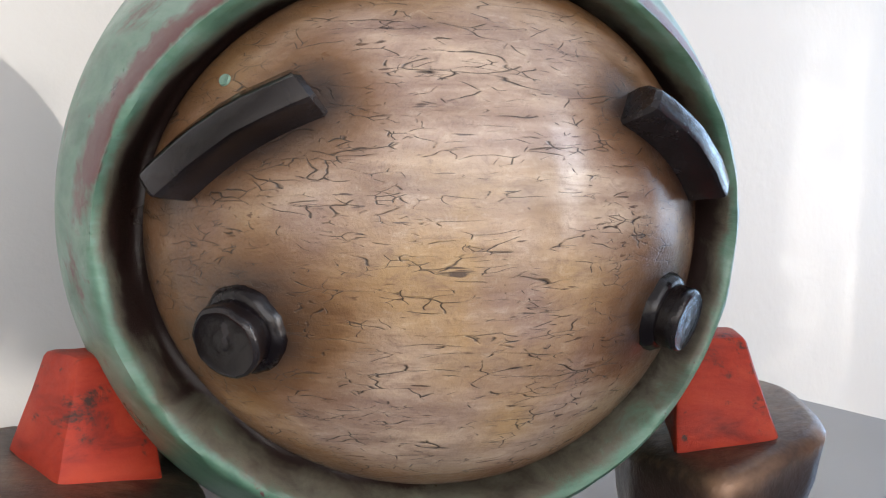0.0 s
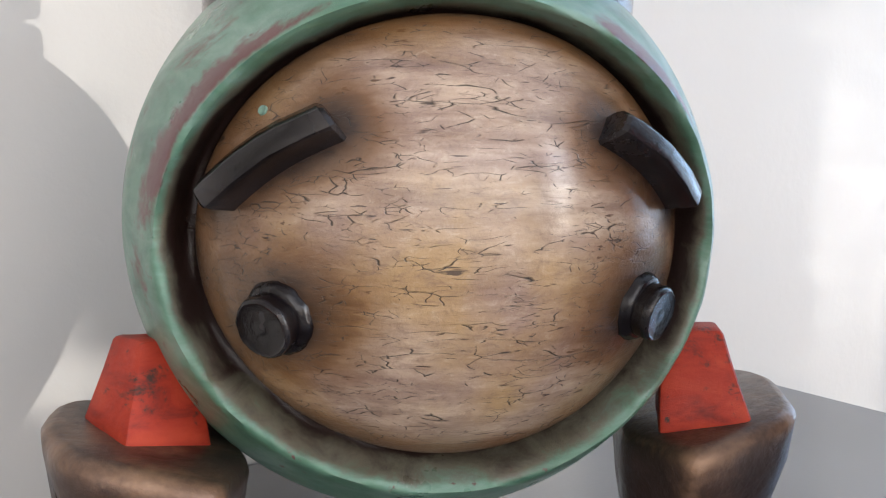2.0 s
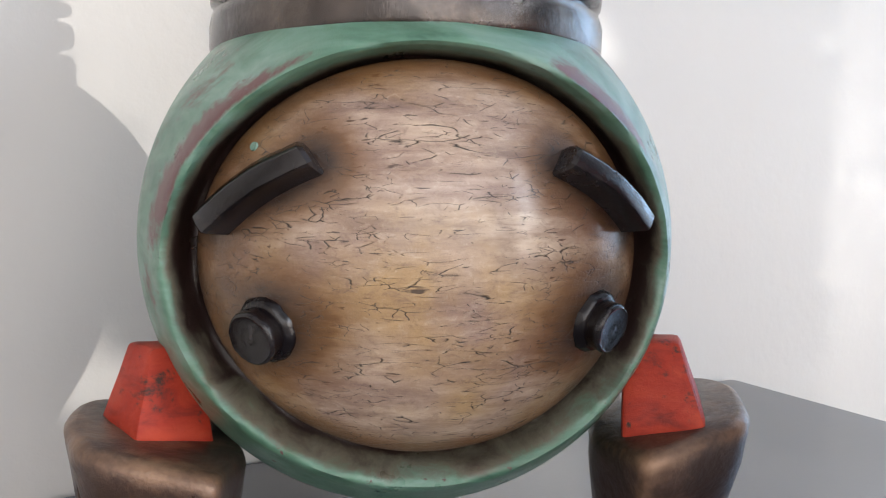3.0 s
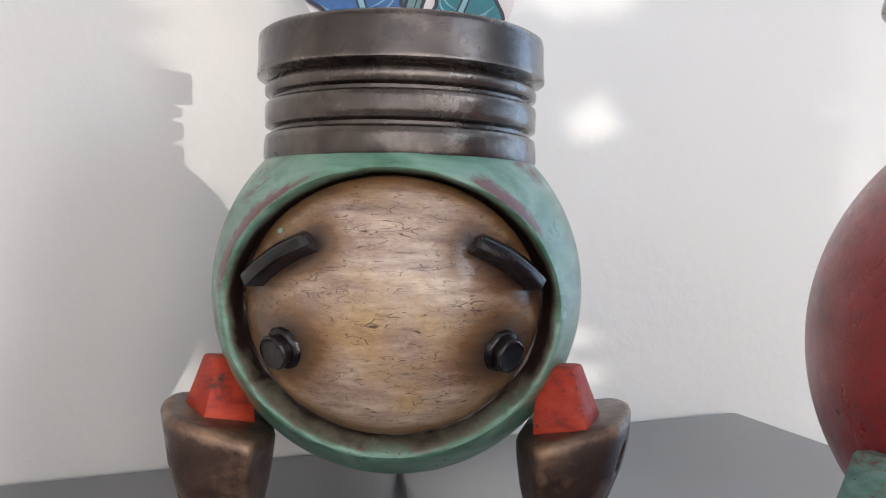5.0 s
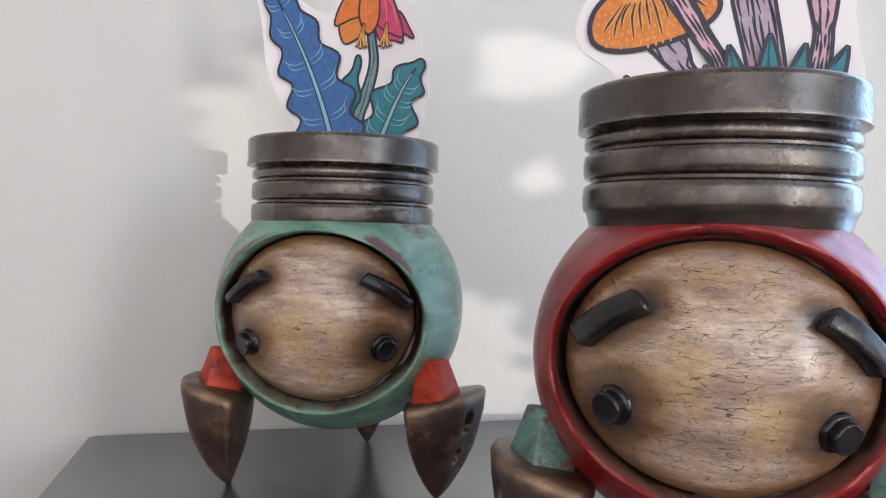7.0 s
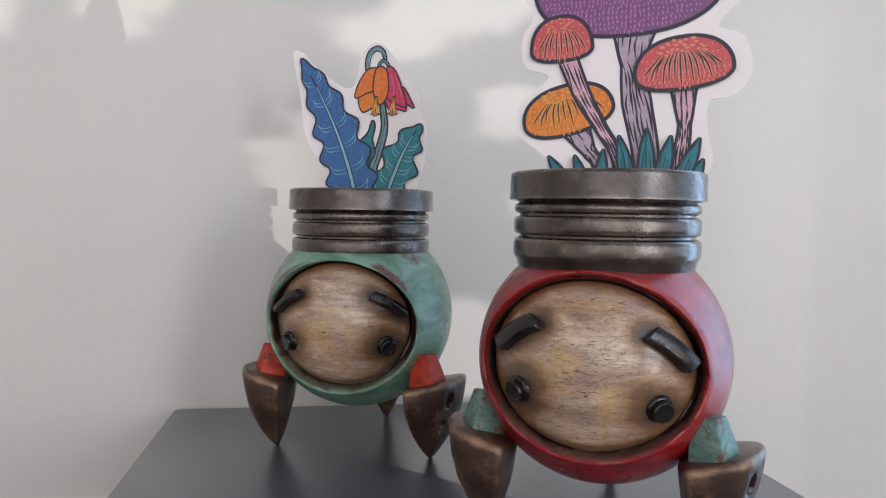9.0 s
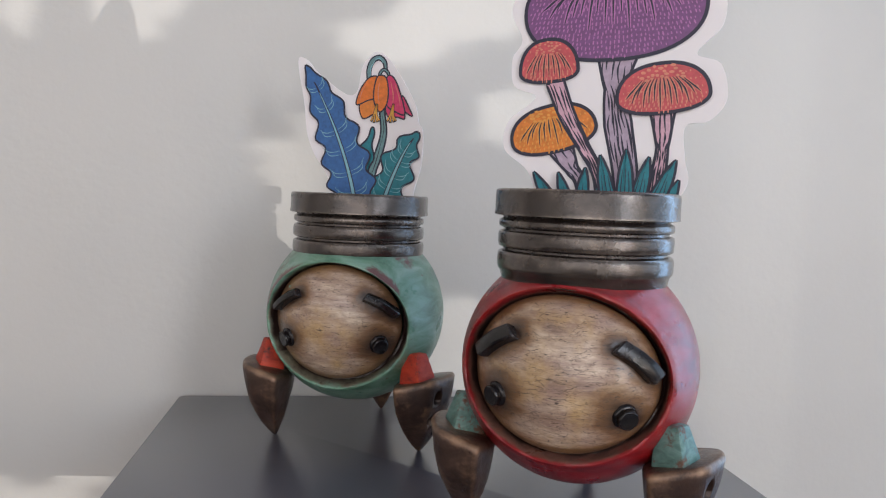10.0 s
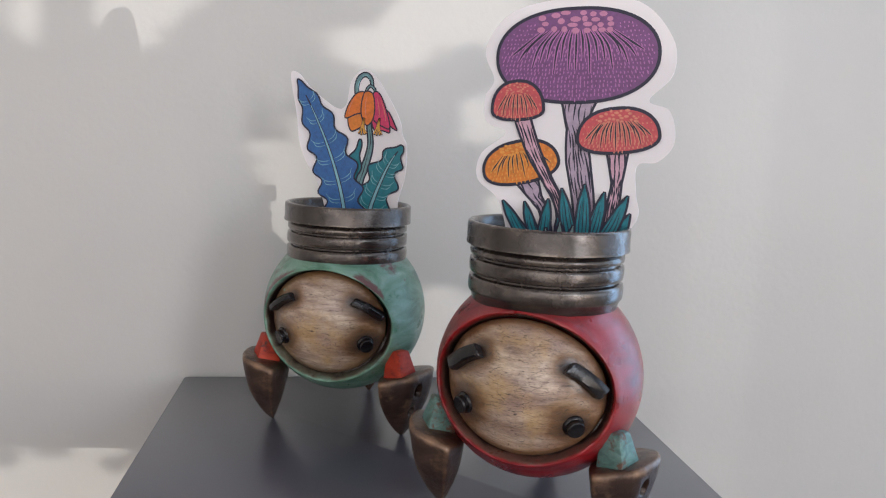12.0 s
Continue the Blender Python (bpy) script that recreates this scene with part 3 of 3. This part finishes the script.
def smooth_loop(pts, n=8):
    out, m = [], len(pts)
    for i in range(m):
        a, b, c2, d = (Vector(pts[(i + k) % m]) for k in (-1, 0, 1, 2))
        for k in range(n):
            t = k / n
            out.append(0.5 * (2 * b + (c2 - a) * t + (2 * a - 5 * b + 4 * c2 - d) * t * t + (3 * b - a - 3 * c2 + d) * t ** 3))
    return out


def smooth_line(pts, n=8):
    out, m = [], len(pts)
    for i in range(m - 1):
        a, b, c2, d = (Vector(pts[min(m - 1, max(0, i + k))]) for k in (-1, 0, 1, 2))
        for k in range(n):
            t = k / n
            out.append(0.5 * (2 * b + (c2 - a) * t + (2 * a - 5 * b + 4 * c2 - d) * t * t + (3 * b - a - 3 * c2 + d) * t ** 3))
    return out + [Vector(pts[-1])]


def grow(loop, w):
    m = len(loop)
    area = sum(loop[i].x * loop[(i + 1) % m].y - loop[(i + 1) % m].x * loop[i].y for i in range(m))
    s = 1 if area > 0 else -1
    out = []
    for i in range(m):
        d = loop[(i + 1) % m] - loop[i - 1]
        d = d.normalized() if d.length > 1e-9 else Vector((1, 0))
        out.append(loop[i] + s * w * Vector((d.y, -d.x)))
    return out


def band(line, widths):
    """Both sides of a line, as one closed loop; widths at even steps along it."""
    m = len(line)
    left, right = [], []
    for i, p in enumerate(line):
        d = (line[min(m - 1, i + 1)] - line[max(0, i - 1)]).normalized()
        f = i / (m - 1) * (len(widths) - 1)
        k = min(len(widths) - 2, int(f))
        w = (widths[k] + (widths[k + 1] - widths[k]) * (f - k)) / 2
        n2 = Vector((-d.y, d.x))
        left.append(p + n2 * w)
        right.append(p - n2 * w)
    return left + right[::-1]


class Cutout:
    """A flat card in millimetres, printed layer by layer on its front."""

    def __init__(self, name, label, outline):
        self.root = new(name)
        tagged(self.root, label, "paper cutout", "paper cut-outs in the planters")
        self.level = 0
        bm = bm_new()
        loop = smooth_loop(outline, 6)
        a = [bm.verts.new((p.x / 1000, 0, p.y / 1000)) for p in loop]
        b = [bm.verts.new((p.x / 1000, 0.0012, p.y / 1000)) for p in loop]
        bm.faces.new(a)
        bm.faces.new(b[::-1])
        for i in range(len(a)):
            j = (i + 1) % len(a)
            bm.faces.new((a[i], b[i], b[j], a[j]))
        part("card", bm, M_CARD, self.root, "white die-cut card", smooth=False)

    def flat(self, name, loops, material, parent=None, lift=None):
        if lift is None:
            self.level += 1
            lift = self.level
        bm = bm_new()
        for loop in loops:
            vs = [bm.verts.new((p.x / 1000, -0.00004 * lift - 0.00005, p.y / 1000)) for p in loop]
            bm.faces.new(vs)
        bm.normal_update()
        bmesh.ops.triangulate(bm, faces=bm.faces[:], ngon_method="EAR_CLIP")
        bm.normal_update()
        me = bpy.data.meshes.new(name)
        for f in bm.faces:
            if f.normal.y > 0:
                f.normal_flip()
        bm.to_mesh(me)
        bm.free()
        me.materials.append(material)
        ob = new(name, me)
        ob.parent = parent or self.root
        return ob

    def shape(self, name, loop, material, line=1.15):
        out = self.flat(name, [grow(loop, line * 0.5)], I_LINE)
        self.flat("fill", [grow(loop, -line * 0.5)], material, out)
        return out

    def ribbon(self, name, pts, widths, material, line=0.9):
        """A narrow printed stalk with its dark outline, laid as two strips."""
        mid = smooth_line(pts, 8)
        out = None
        for label, extra, ink_mat in ((name, line, I_LINE), ("fill", -line, material)):
            loop = band(mid, [w + extra for w in widths])
            n = len(loop)
            quads = [[loop[i], loop[i + 1], loop[n - 2 - i], loop[n - 1 - i]] for i in range(n // 2 - 1)]
            ob = self.flat(label, quads, ink_mat, out)
            out = out or ob
        return out

    def strokes(self, name, lines, width, material, parent, taper=True):
        loops = [band(smooth_line(l, 5), (width * 0.25, width, width * 0.25) if taper else (width, width)) for l in lines]
        return tagged(self.flat(name, loops, material, parent), kind="stuff")


def leaf_loop(axis, widths, lobes, depth):
    line = smooth_line(axis, 12)
    m = len(line)
    left, right = [], []
    for i, p in enumerate(line):
        d = (line[min(m - 1, i + 1)] - line[max(0, i - 1)]).normalized()
        n2 = Vector((-d.y, d.x))
        f = i / (m - 1)
        g = f * (len(widths) - 1)
        k = min(len(widths) - 2, int(g))
        w = widths[k] + (widths[k + 1] - widths[k]) * (g - k)
        env = min(1, f * 2.4)
        left.append(p + n2 * (w + env * depth * math.sin(2 * math.pi * lobes * f + 0.6)))
        right.append(p - n2 * (w + env * depth * math.sin(2 * math.pi * lobes * f + 2.2)))
    return left + right[::-1], line


flowers = Cutout("flower_cutout", "white card cut-out printed with blue leaf and orange flower",
                 [(-21, 118), (-24, 143), (-30, 162), (-39, 175), (-44.5, 189), (-47, 208), (-52, 234), (-46, 235), (-37, 226), (-19, 213.5), (-10.5, 215), (-7, 231),
                  (2, 239), (12.5, 232), (27.5, 208.5), (31, 196), (34, 189), (33.5, 169), (29, 151), (27, 118)])
stem = flowers.shape("stem", band(smooth_line([(-3, 150), (0, 165), (4.5, 174), (8.2, 188), (7, 201), (6, 212)]), (7, 8, 5, 4, 3.4, 3)), I_STEM)
flowers.strokes("hatch_print", [[(-3, 160), (1, 172), (5, 180)], [(0, 160), (4, 172), (7, 184)], [(7, 184), (8.4, 192), (7, 200)]], 0.6, I_LINE, stem)
small, ax = leaf_loop([(1, 192.5), (-1, 183), (-4, 172), (-5, 160)], (0.6, 3, 5, 5), 2, 1.4)
leaf = flowers.shape("small_leaf", small, I_TEAL)
hook = flowers.ribbon("flower_stalk", [(-2.4, 221), (-2.8, 228), (-0.6, 233.4), (3.6, 235.4), (7.4, 232.6), (8.4, 227)], (2.6, 2.8, 3.0, 2.8, 2.4, 1.8), I_STEM)
flowers.strokes("hatch_print", [[(-1.6, 224), (-1.6, 229), (1, 233.5)], [(1, 234), (4, 235), (6.5, 232)]], 0.7, I_PALE, hook)
flowers.ribbon("flower_stalk", [(4.2, 221), (4.6, 225.5), (7.0, 228), (10, 226), (11.5, 221)], (1.5, 1.6, 1.6, 1.6, 1.4), I_STEM, 0.8)
for pts, ink_mat in (
        ([(-8.5, 206), (-6, 198), (0, 200), (4, 203), (3, 210), (-4, 211)], I_AMBER),
        ([(-2.6, 223), (-8.5, 215), (-10.5, 206.5), (-3, 209), (2.5, 211), (5, 217), (3.8, 223.5)], I_ORANGE),
        ([(20, 212), (25, 204), (26.8, 199.5), (21, 203), (16, 208)], I_PINK),
        ([(9, 206), (11.5, 198.5), (17, 199), (22, 198), (20, 206), (14, 212)], I_PINK),
        ([(9.6, 223.5), (14, 223), (18.5, 214), (22, 201), (16, 202), (10, 206), (8.2, 213)], I_PINK),
        ([(3.5, 224), (9, 223), (10.8, 214), (9.6, 206), (5.4, 202), (1.6, 208), (1.2, 216)], I_ORANGE)):
    pet = flowers.shape("petal", smooth_loop(pts, 6), ink_mat, 0.9)
flowers.strokes("petal_print", [[(-4, 220), (-7, 214), (-8, 209)], [(5, 221), (4, 214), (5, 207)], [(12, 221), (14, 213), (14, 206)], [(15, 219), (18, 211), (19, 205)]], 0.6, I_SALMON, pet)
for sx in (2.5, 13.5):
    st = flowers.flat("stamen", [band(smooth_line([(sx + 1, 207), (sx + dx * 0.4, 200), (sx + dx, 195 + abs(dx) * 0.4)], 5), (1.6, 1.2, 1.6)) for dx in (-2.6, -0.6, 1.6, 3.0)], I_LINE)
    flowers.flat("stamen_fill", [band(smooth_line([(sx + 1, 206.6), (sx + dx * 0.4, 200), (sx + dx, 195.6 + abs(dx) * 0.4)], 5), (0.9, 0.6, 0.9)) for dx in (-2.6, -0.6, 1.6, 3.0)], I_YELLOW, st)
for axis, widths, lobes, depth, col, name in (
        ([(31.6, 189.6), (24.6, 180.5), (17.2, 165.6), (10, 146), (6, 125)], (0.8, 7.5, 10.5, 11.5, 8), 4.4, 2.9, I_TEAL, "teal_leaf"),
        ([(-46, 231.1), (-35.6, 213.7), (-23.7, 190), (-14.6, 166.2), (-9, 144.6), (-6, 122)], (0.3, 8.2, 12.6, 14.6, 13.5, 12), 7.4, 2.7, I_BLUE, "blue_leaf")):
    loop, line = leaf_loop(axis, widths, lobes, depth)
    leaf = flowers.shape(name, loop, col)
    m = len(line)
    fine = []
    for k in range(7):
        i = int(m * (0.16 + 0.11 * k))
        if i + 2 >= m or (k == 0 and col is I_TEAL):
            continue
        p, d = line[i], (line[i - 2] - line[i]).normalized()
        n2 = Vector((-d.y, d.x))
        w = widths[min(len(widths) - 1, 1 + k * (len(widths) - 2) // 6)]
        for sg in (-1, 1):
            for q in (0, 2.4):
                b0 = p + d * (-2.0 - q) + n2 * sg * w * 0.12
                fine.append([b0, b0 + n2 * sg * w * 0.32 + d * 0.6, b0 + n2 * sg * w * 0.55 + d * 2.4, b0 + n2 * sg * w * (0.72 - 0.05 * q) + d * (5.6 + q * 0.4)])
    flowers.strokes("vein_print", fine, 0.5, I_PALE, leaf)
    rib = flowers.flat("midrib", [band(line[int(m * 0.14):], (0.8, 2.4, 3.2, 3.6))], I_LINE, leaf)
    flowers.flat("rib_fill", [band(line[int(m * 0.2):], (0.4, 1.4, 2.0, 2.4))], I_PALE, leaf)
flowers.root.matrix_world = pose(-0.0122, 0.1344, 0, 0, 0, 19) @ pose(0, 0.0145, 0)


mushrooms = Cutout("mushroom_cutout", "white card cut-out printed with purple, red and orange mushrooms",
                   [(-21, 122), (-25.5, 148), (-31.5, 165), (-43.5, 175.5), (-42, 189), (-29, 200.5), (-40, 206), (-41.5, 219), (-37, 228), (-42.5, 244), (-28, 263),
                    (4.8, 269.5), (35, 267), (52.5, 249.5), (54, 232), (43.5, 219.5), (54, 214.5), (57.5, 199.5), (50.5, 189.5), (40.5, 187), (41, 173), (43, 162), (38, 150), (30, 122)])
rng = random.Random(5)


def wavy_stem(name, pts, widths, col, lines):
    line = smooth_line(pts, 8)
    ob = mushrooms.shape(name, band(line, widths), col, 1.3)
    m = len(line)
    grain = []
    for k in range(lines):
        off = (k + 0.5) / lines - 0.5
        for s0 in (0.02, 0.2, 0.36, 0.52, 0.7):
            i0 = int(m * min(0.9, s0 + rng.uniform(0, 0.08)))
            i1 = min(m - 1, i0 + int(m * rng.uniform(0.14, 0.24)))
            seg = []
            for i in (i0, (i0 + i1) // 2, i1):
                d = (line[min(m - 1, i + 1)] - line[max(0, i - 1)]).normalized()
                f = i / (m - 1) * (len(widths) - 1)
                w = widths[min(len(widths) - 1, int(f))]
                seg.append(line[i] + Vector((-d.y, d.x)) * w * (off * 0.86 + rng.uniform(-0.04, 0.04)))
            if (seg[0] - seg[1]).length > 0.6 and (seg[1] - seg[2]).length > 0.6:
                grain.append(seg)
    mushrooms.strokes("grain_print", grain, 0.95, I_LINE, ob)
    return ob


def cap(name, cx, cy, a, up, down, tilt, col, dot_col, spot_col, gills, dots, bumps):
    ct, st2 = math.cos(radians(tilt)), math.sin(radians(tilt))

    def to(x, y):
        return Vector((cx + x * ct - y * st2, cy + x * st2 + y * ct))

    loop = []
    for i in range(56):
        t = 2 * math.pi * i / 56
        s, co = math.sin(t), math.cos(t)
        loop.append(to(a * math.copysign(abs(co) ** 0.86, co), (up if s > 0 else down) * math.copysign(abs(s) ** 0.92, s)))
    ob = mushrooms.shape(name, loop, col, 1.7)
    marks = []
    step = math.sqrt(a * (up + down) * 2.5 / dots)
    rows = int((up + down) / (step * 1.15))
    for j in range(rows + 1):
        y = -0.93 + 1.6 * j / rows
        cols = int(2 * a * math.sqrt(max(0, 1 - y * y)) / (step * 0.85))
        for i in range(cols):
            x = ((i + 0.5 + 0.5 * (j % 2)) / max(1, cols) * 2 - 1) * math.sqrt(max(0, 1 - y * y)) * 0.96 + rng.uniform(-0.006, 0.006)
            if x * x + y * y > 0.9 or (y > 0.25 and abs(x) < 0.5) or abs(x) > 0.97:
                continue
            h = rng.uniform(0.45, 0.95) * (1.0 if y < 0.2 else 0.6)
            w = rng.uniform(0.26, 0.40)
            p = to(x * a, (y + rng.uniform(-0.02, 0.02)) * (up if y > 0 else down))
            lean = Vector((x * 0.5, -1)).normalized()
            flank = Vector((-lean.y, lean.x))
            marks.append([p + lean * h + flank * w * 0.6, p + flank * w, p - lean * h + flank * w * 0.6, p - lean * h - flank * w * 0.6, p - flank * w, p + lean * h - flank * w * 0.6])
    tagged(mushrooms.flat("dot_print", marks, dot_col, ob), kind="stuff")
    light, dark = [], []
    for k in range(gills):
        f = (k + 0.5) / gills * 2 - 1
        ln = 0.62 + 0.22 * math.sin(k * 2.4)
        p = [to(f * a * 0.46, up * (0.56 - 0.02 * f * f)), to(f * a * 0.74, up * (0.46 - 0.30 * ln - 0.10 * f * f)), to(f * a * 0.86, up * (0.30 - 0.85 * ln * (1 - 0.55 * f * f)))]
        dark.append(p)
        light.append([q + Vector((0.55, 0)) for q in p])
    mushrooms.strokes("gill_highlight", light + [[q - Vector((1.1, 0)) for q in p] for p in light], a * 0.022 + 0.2, dot_col, ob)
    mushrooms.strokes("gill_print", dark, a * 0.014 + 0.5, I_LINE, ob)
    spots, taken = [], []
    for k in range(bumps * 8):
        x, y = rng.uniform(-0.46, 0.46), rng.uniform(0.52, 0.93)
        if x * x * 1.2 + y * y > 0.92:
            continue
        p, rx, ry = to(x * a, y * up), rng.uniform(0.035, 0.07) * a, rng.uniform(0.025, 0.038) * a
        if any(math.hypot((p.x - q.x) / (rx + e), (p.y - q.y) / (ry + g)) < 1.03 for q, e, g in taken):
            continue
        taken.append((p, rx, ry))
        spots.append([p + Vector((rx * math.cos(i * math.pi / 5), ry * math.sin(i * math.pi / 5))) for i in range(10)])
    tagged(mushrooms.flat("spot_print", spots, spot_col, ob), kind="stuff")
    return ob


wavy_stem("stem", [(8.6, 219), (8.3, 204), (10.5, 188), (15, 165), (17, 140)], (19, 9.4, 12.4, 11, 10), I_MAUVE, 6)
wavy_stem("stem", [(30.2, 194), (31, 177.5), (30, 165), (28, 140)], (11.5, 5, 6, 8), I_MAUVE_PINK, 4)
wavy_stem("stem", [(-16.5, 178), (-10, 167), (-5.5, 160), (-1, 140)], (13.5, 6, 4.6, 5), I_MAUVE, 3)
cap("purple_cap", 5.6, 240.5, 41.3, 23.6, 23.2, 2.0, I_PURPLE, I_LILAC, I_ROSE, 19, 900, 60)
cap("orange_cap", -19.5, 183.0, 20.6, 13.5, 8.6, 14, I_AMBER, I_GOLD, I_GOLD, 12, 170, 16)
wavy_stem("stem", [(-20, 208), (-12.8, 191), (-4.6, 177), (3, 163), (6, 140)], (8.5, 7.2, 5.2, 4.6, 5), I_MAUVE_PINK, 4)
cap("red_cap", -23.0, 212.5, 13.9, 15, 5.0, 4, I_CORAL, I_SALMON, I_SALMON, 9, 110, 12)
cap("red_cap", 30.0, 200.2, 20.4, 15, 7.4, 6, I_CORAL, I_SALMON, I_SALMON, 14, 190, 18)
for tx, ty, bx, by, w, col in ((-28, 164.6, -5, 138, 6.5, I_TEAL), (-16, 164.8, -4, 138, 6, I_TEAL), (-3.2, 167.2, -6, 138, 6.5, I_TEAL), (39.2, 162.5, 24, 136, 7, I_TEAL), (37.5, 171.5, 20, 138, 7.5, I_TEAL),
                               (3.5, 173.2, 14, 136, 7.5, I_TEAL), (25.7, 172.7, 16, 136, 7.5, I_TEAL), (15.4, 176.1, 16, 136, 8, I_TEAL),
                               (2.5, 158, 8, 134, 6, I_TEAL), (-3.6, 152, 2, 134, 5, I_SAGE), (11.2, 154.4, 6, 134, 5, I_SAGE), (4, 156, 4, 134, 5, I_SAGE)):
    mx, my = (tx + bx) / 2 + (tx - bx) * 0.06, (ty + by) / 2 - 1
    line = smooth_line([(tx, ty), (mx, my), (bx, by)], 7)
    blade = mushrooms.shape("grass_blade", band(line, (0.4, w * 0.75, w, w * 0.9, w * 0.7)), col, 1.2)
    d = Vector((bx - tx, by - ty)).normalized()
    n2 = Vector((-d.y, d.x))
    mushrooms.strokes("blade_print", [[Vector((tx, ty)) + d * s + n2 * o, Vector((mx, my)) + n2 * o * 1.5, Vector((bx, by)) + n2 * o] for s, o in ((9, -1.3), (7, 0), (10, 1.3))], 0.55, I_LINE, blade)
mushrooms.root.matrix_world = pose(0.1503, 0.1078, 0, 0, 0, 15) @ pose(0, 0.0115, 0)


# ---- an unseen leaf screen, added outside to break the low sun into patches ----
def shaded(u, z):
    """Whether the added leaf screen covers this place of the wall."""
    # gaps laid out to give the sun patches on the wall
    gaps = ((-0.075, 0.300, 0.060, 0.046), (0.11, 0.264, 0.055, 0.021), (0.165, 0.30, 0.065, 0.032), (0.047, 0.150, 0.034, 0.062), (0.16, 0.02, 0.066, 0.062),
            (0.213, 0.148, 0.022, 0.015), (0.205, 0.215, 0.042, 0.022), (0.026, 0.036, 0.024, 0.014), (-0.12, -0.15, 0.25, 0.10), (-0.146, 0.265, 0.020, 0.026), (0.033, 0.178, 0.028, 0.006), (0.189, 0.195, 0.024, 0.007))
    if 0.366 < u:
        return False
    jag = 1 + 0.75 * noise.noise(Vector((u * 28, z * 150, 0.3))) + 0.3 * noise.noise(Vector((u * 120, z * 420, 4.1)))
    if -0.131 < u < -0.115 and z > 0.235:
        return True  # leaves added for the upright dark stripe on the wall
    return not any(((u - a) / c) ** 2 + ((z - b) / d) ** 2 < jag for a, b, c, d in gaps)


bm = bm_new()
rng2 = random.Random(11)
for k in range(42000):
    u, z = rng2.uniform(-0.42, 0.9), rng2.uniform(-0.35, 0.42)
    if not shaded(u, z):
        continue
    n0 = -2.75 + rng2.uniform(-0.06, 0.06)
    gap = WN - n0
    pos = Vector((u + gap * 1.280, n0, z - gap / 0.6157 * 0.026))
    s = rng2.uniform(0.0045, 0.009)
    turn = Euler((rng2.uniform(-0.6, 0.6) + 1.57, rng2.uniform(-3.1, 3.1), rng2.uniform(-0.5, 0.9))).to_matrix()
    vs = [bm.verts.new(pos + turn @ Vector((x * s, y * s, 0.12 * s * abs(x)))) for x, y in ((0, -1.5), (0.7, -0.4), (0.6, 0.6), (0, 1.5), (-0.6, 0.6), (-0.7, -0.4))]
    bm.faces.new(vs)
for k in range(40680):
    # a lattice of small leaves, added to let only some of the light by
    u, z = 0.368 + (k % 180 + rng2.uniform(0.1, 0.9)) * 0.003, -0.35 + (k // 180 + rng2.uniform(0.1, 0.9)) * 0.0034
    gap = WN + 2.75 + rng2.uniform(-0.06, 0.06)
    pos = Vector((u + gap * 1.280, WN - gap, z - gap / 0.6157 * 0.026))
    vs = [bm.verts.new(pos + Vector((x * 0.0024, 0, y * 0.0024))) for x, y in ((0, -1.4), (0.8, 0), (0, 1.4), (-0.8, 0))]
    bm.faces.new(vs)
shrub = finish("shrub", bm, plain("leaf_green", (0.05, 0.11, 0.03), 0.5, 0.3, 30), smooth=False)
shrub.matrix_world = WALL.copy()
tagged(shrub, "unseen leaf screen added to shape the sunlight on the wall", "shrub", kind="stuff")
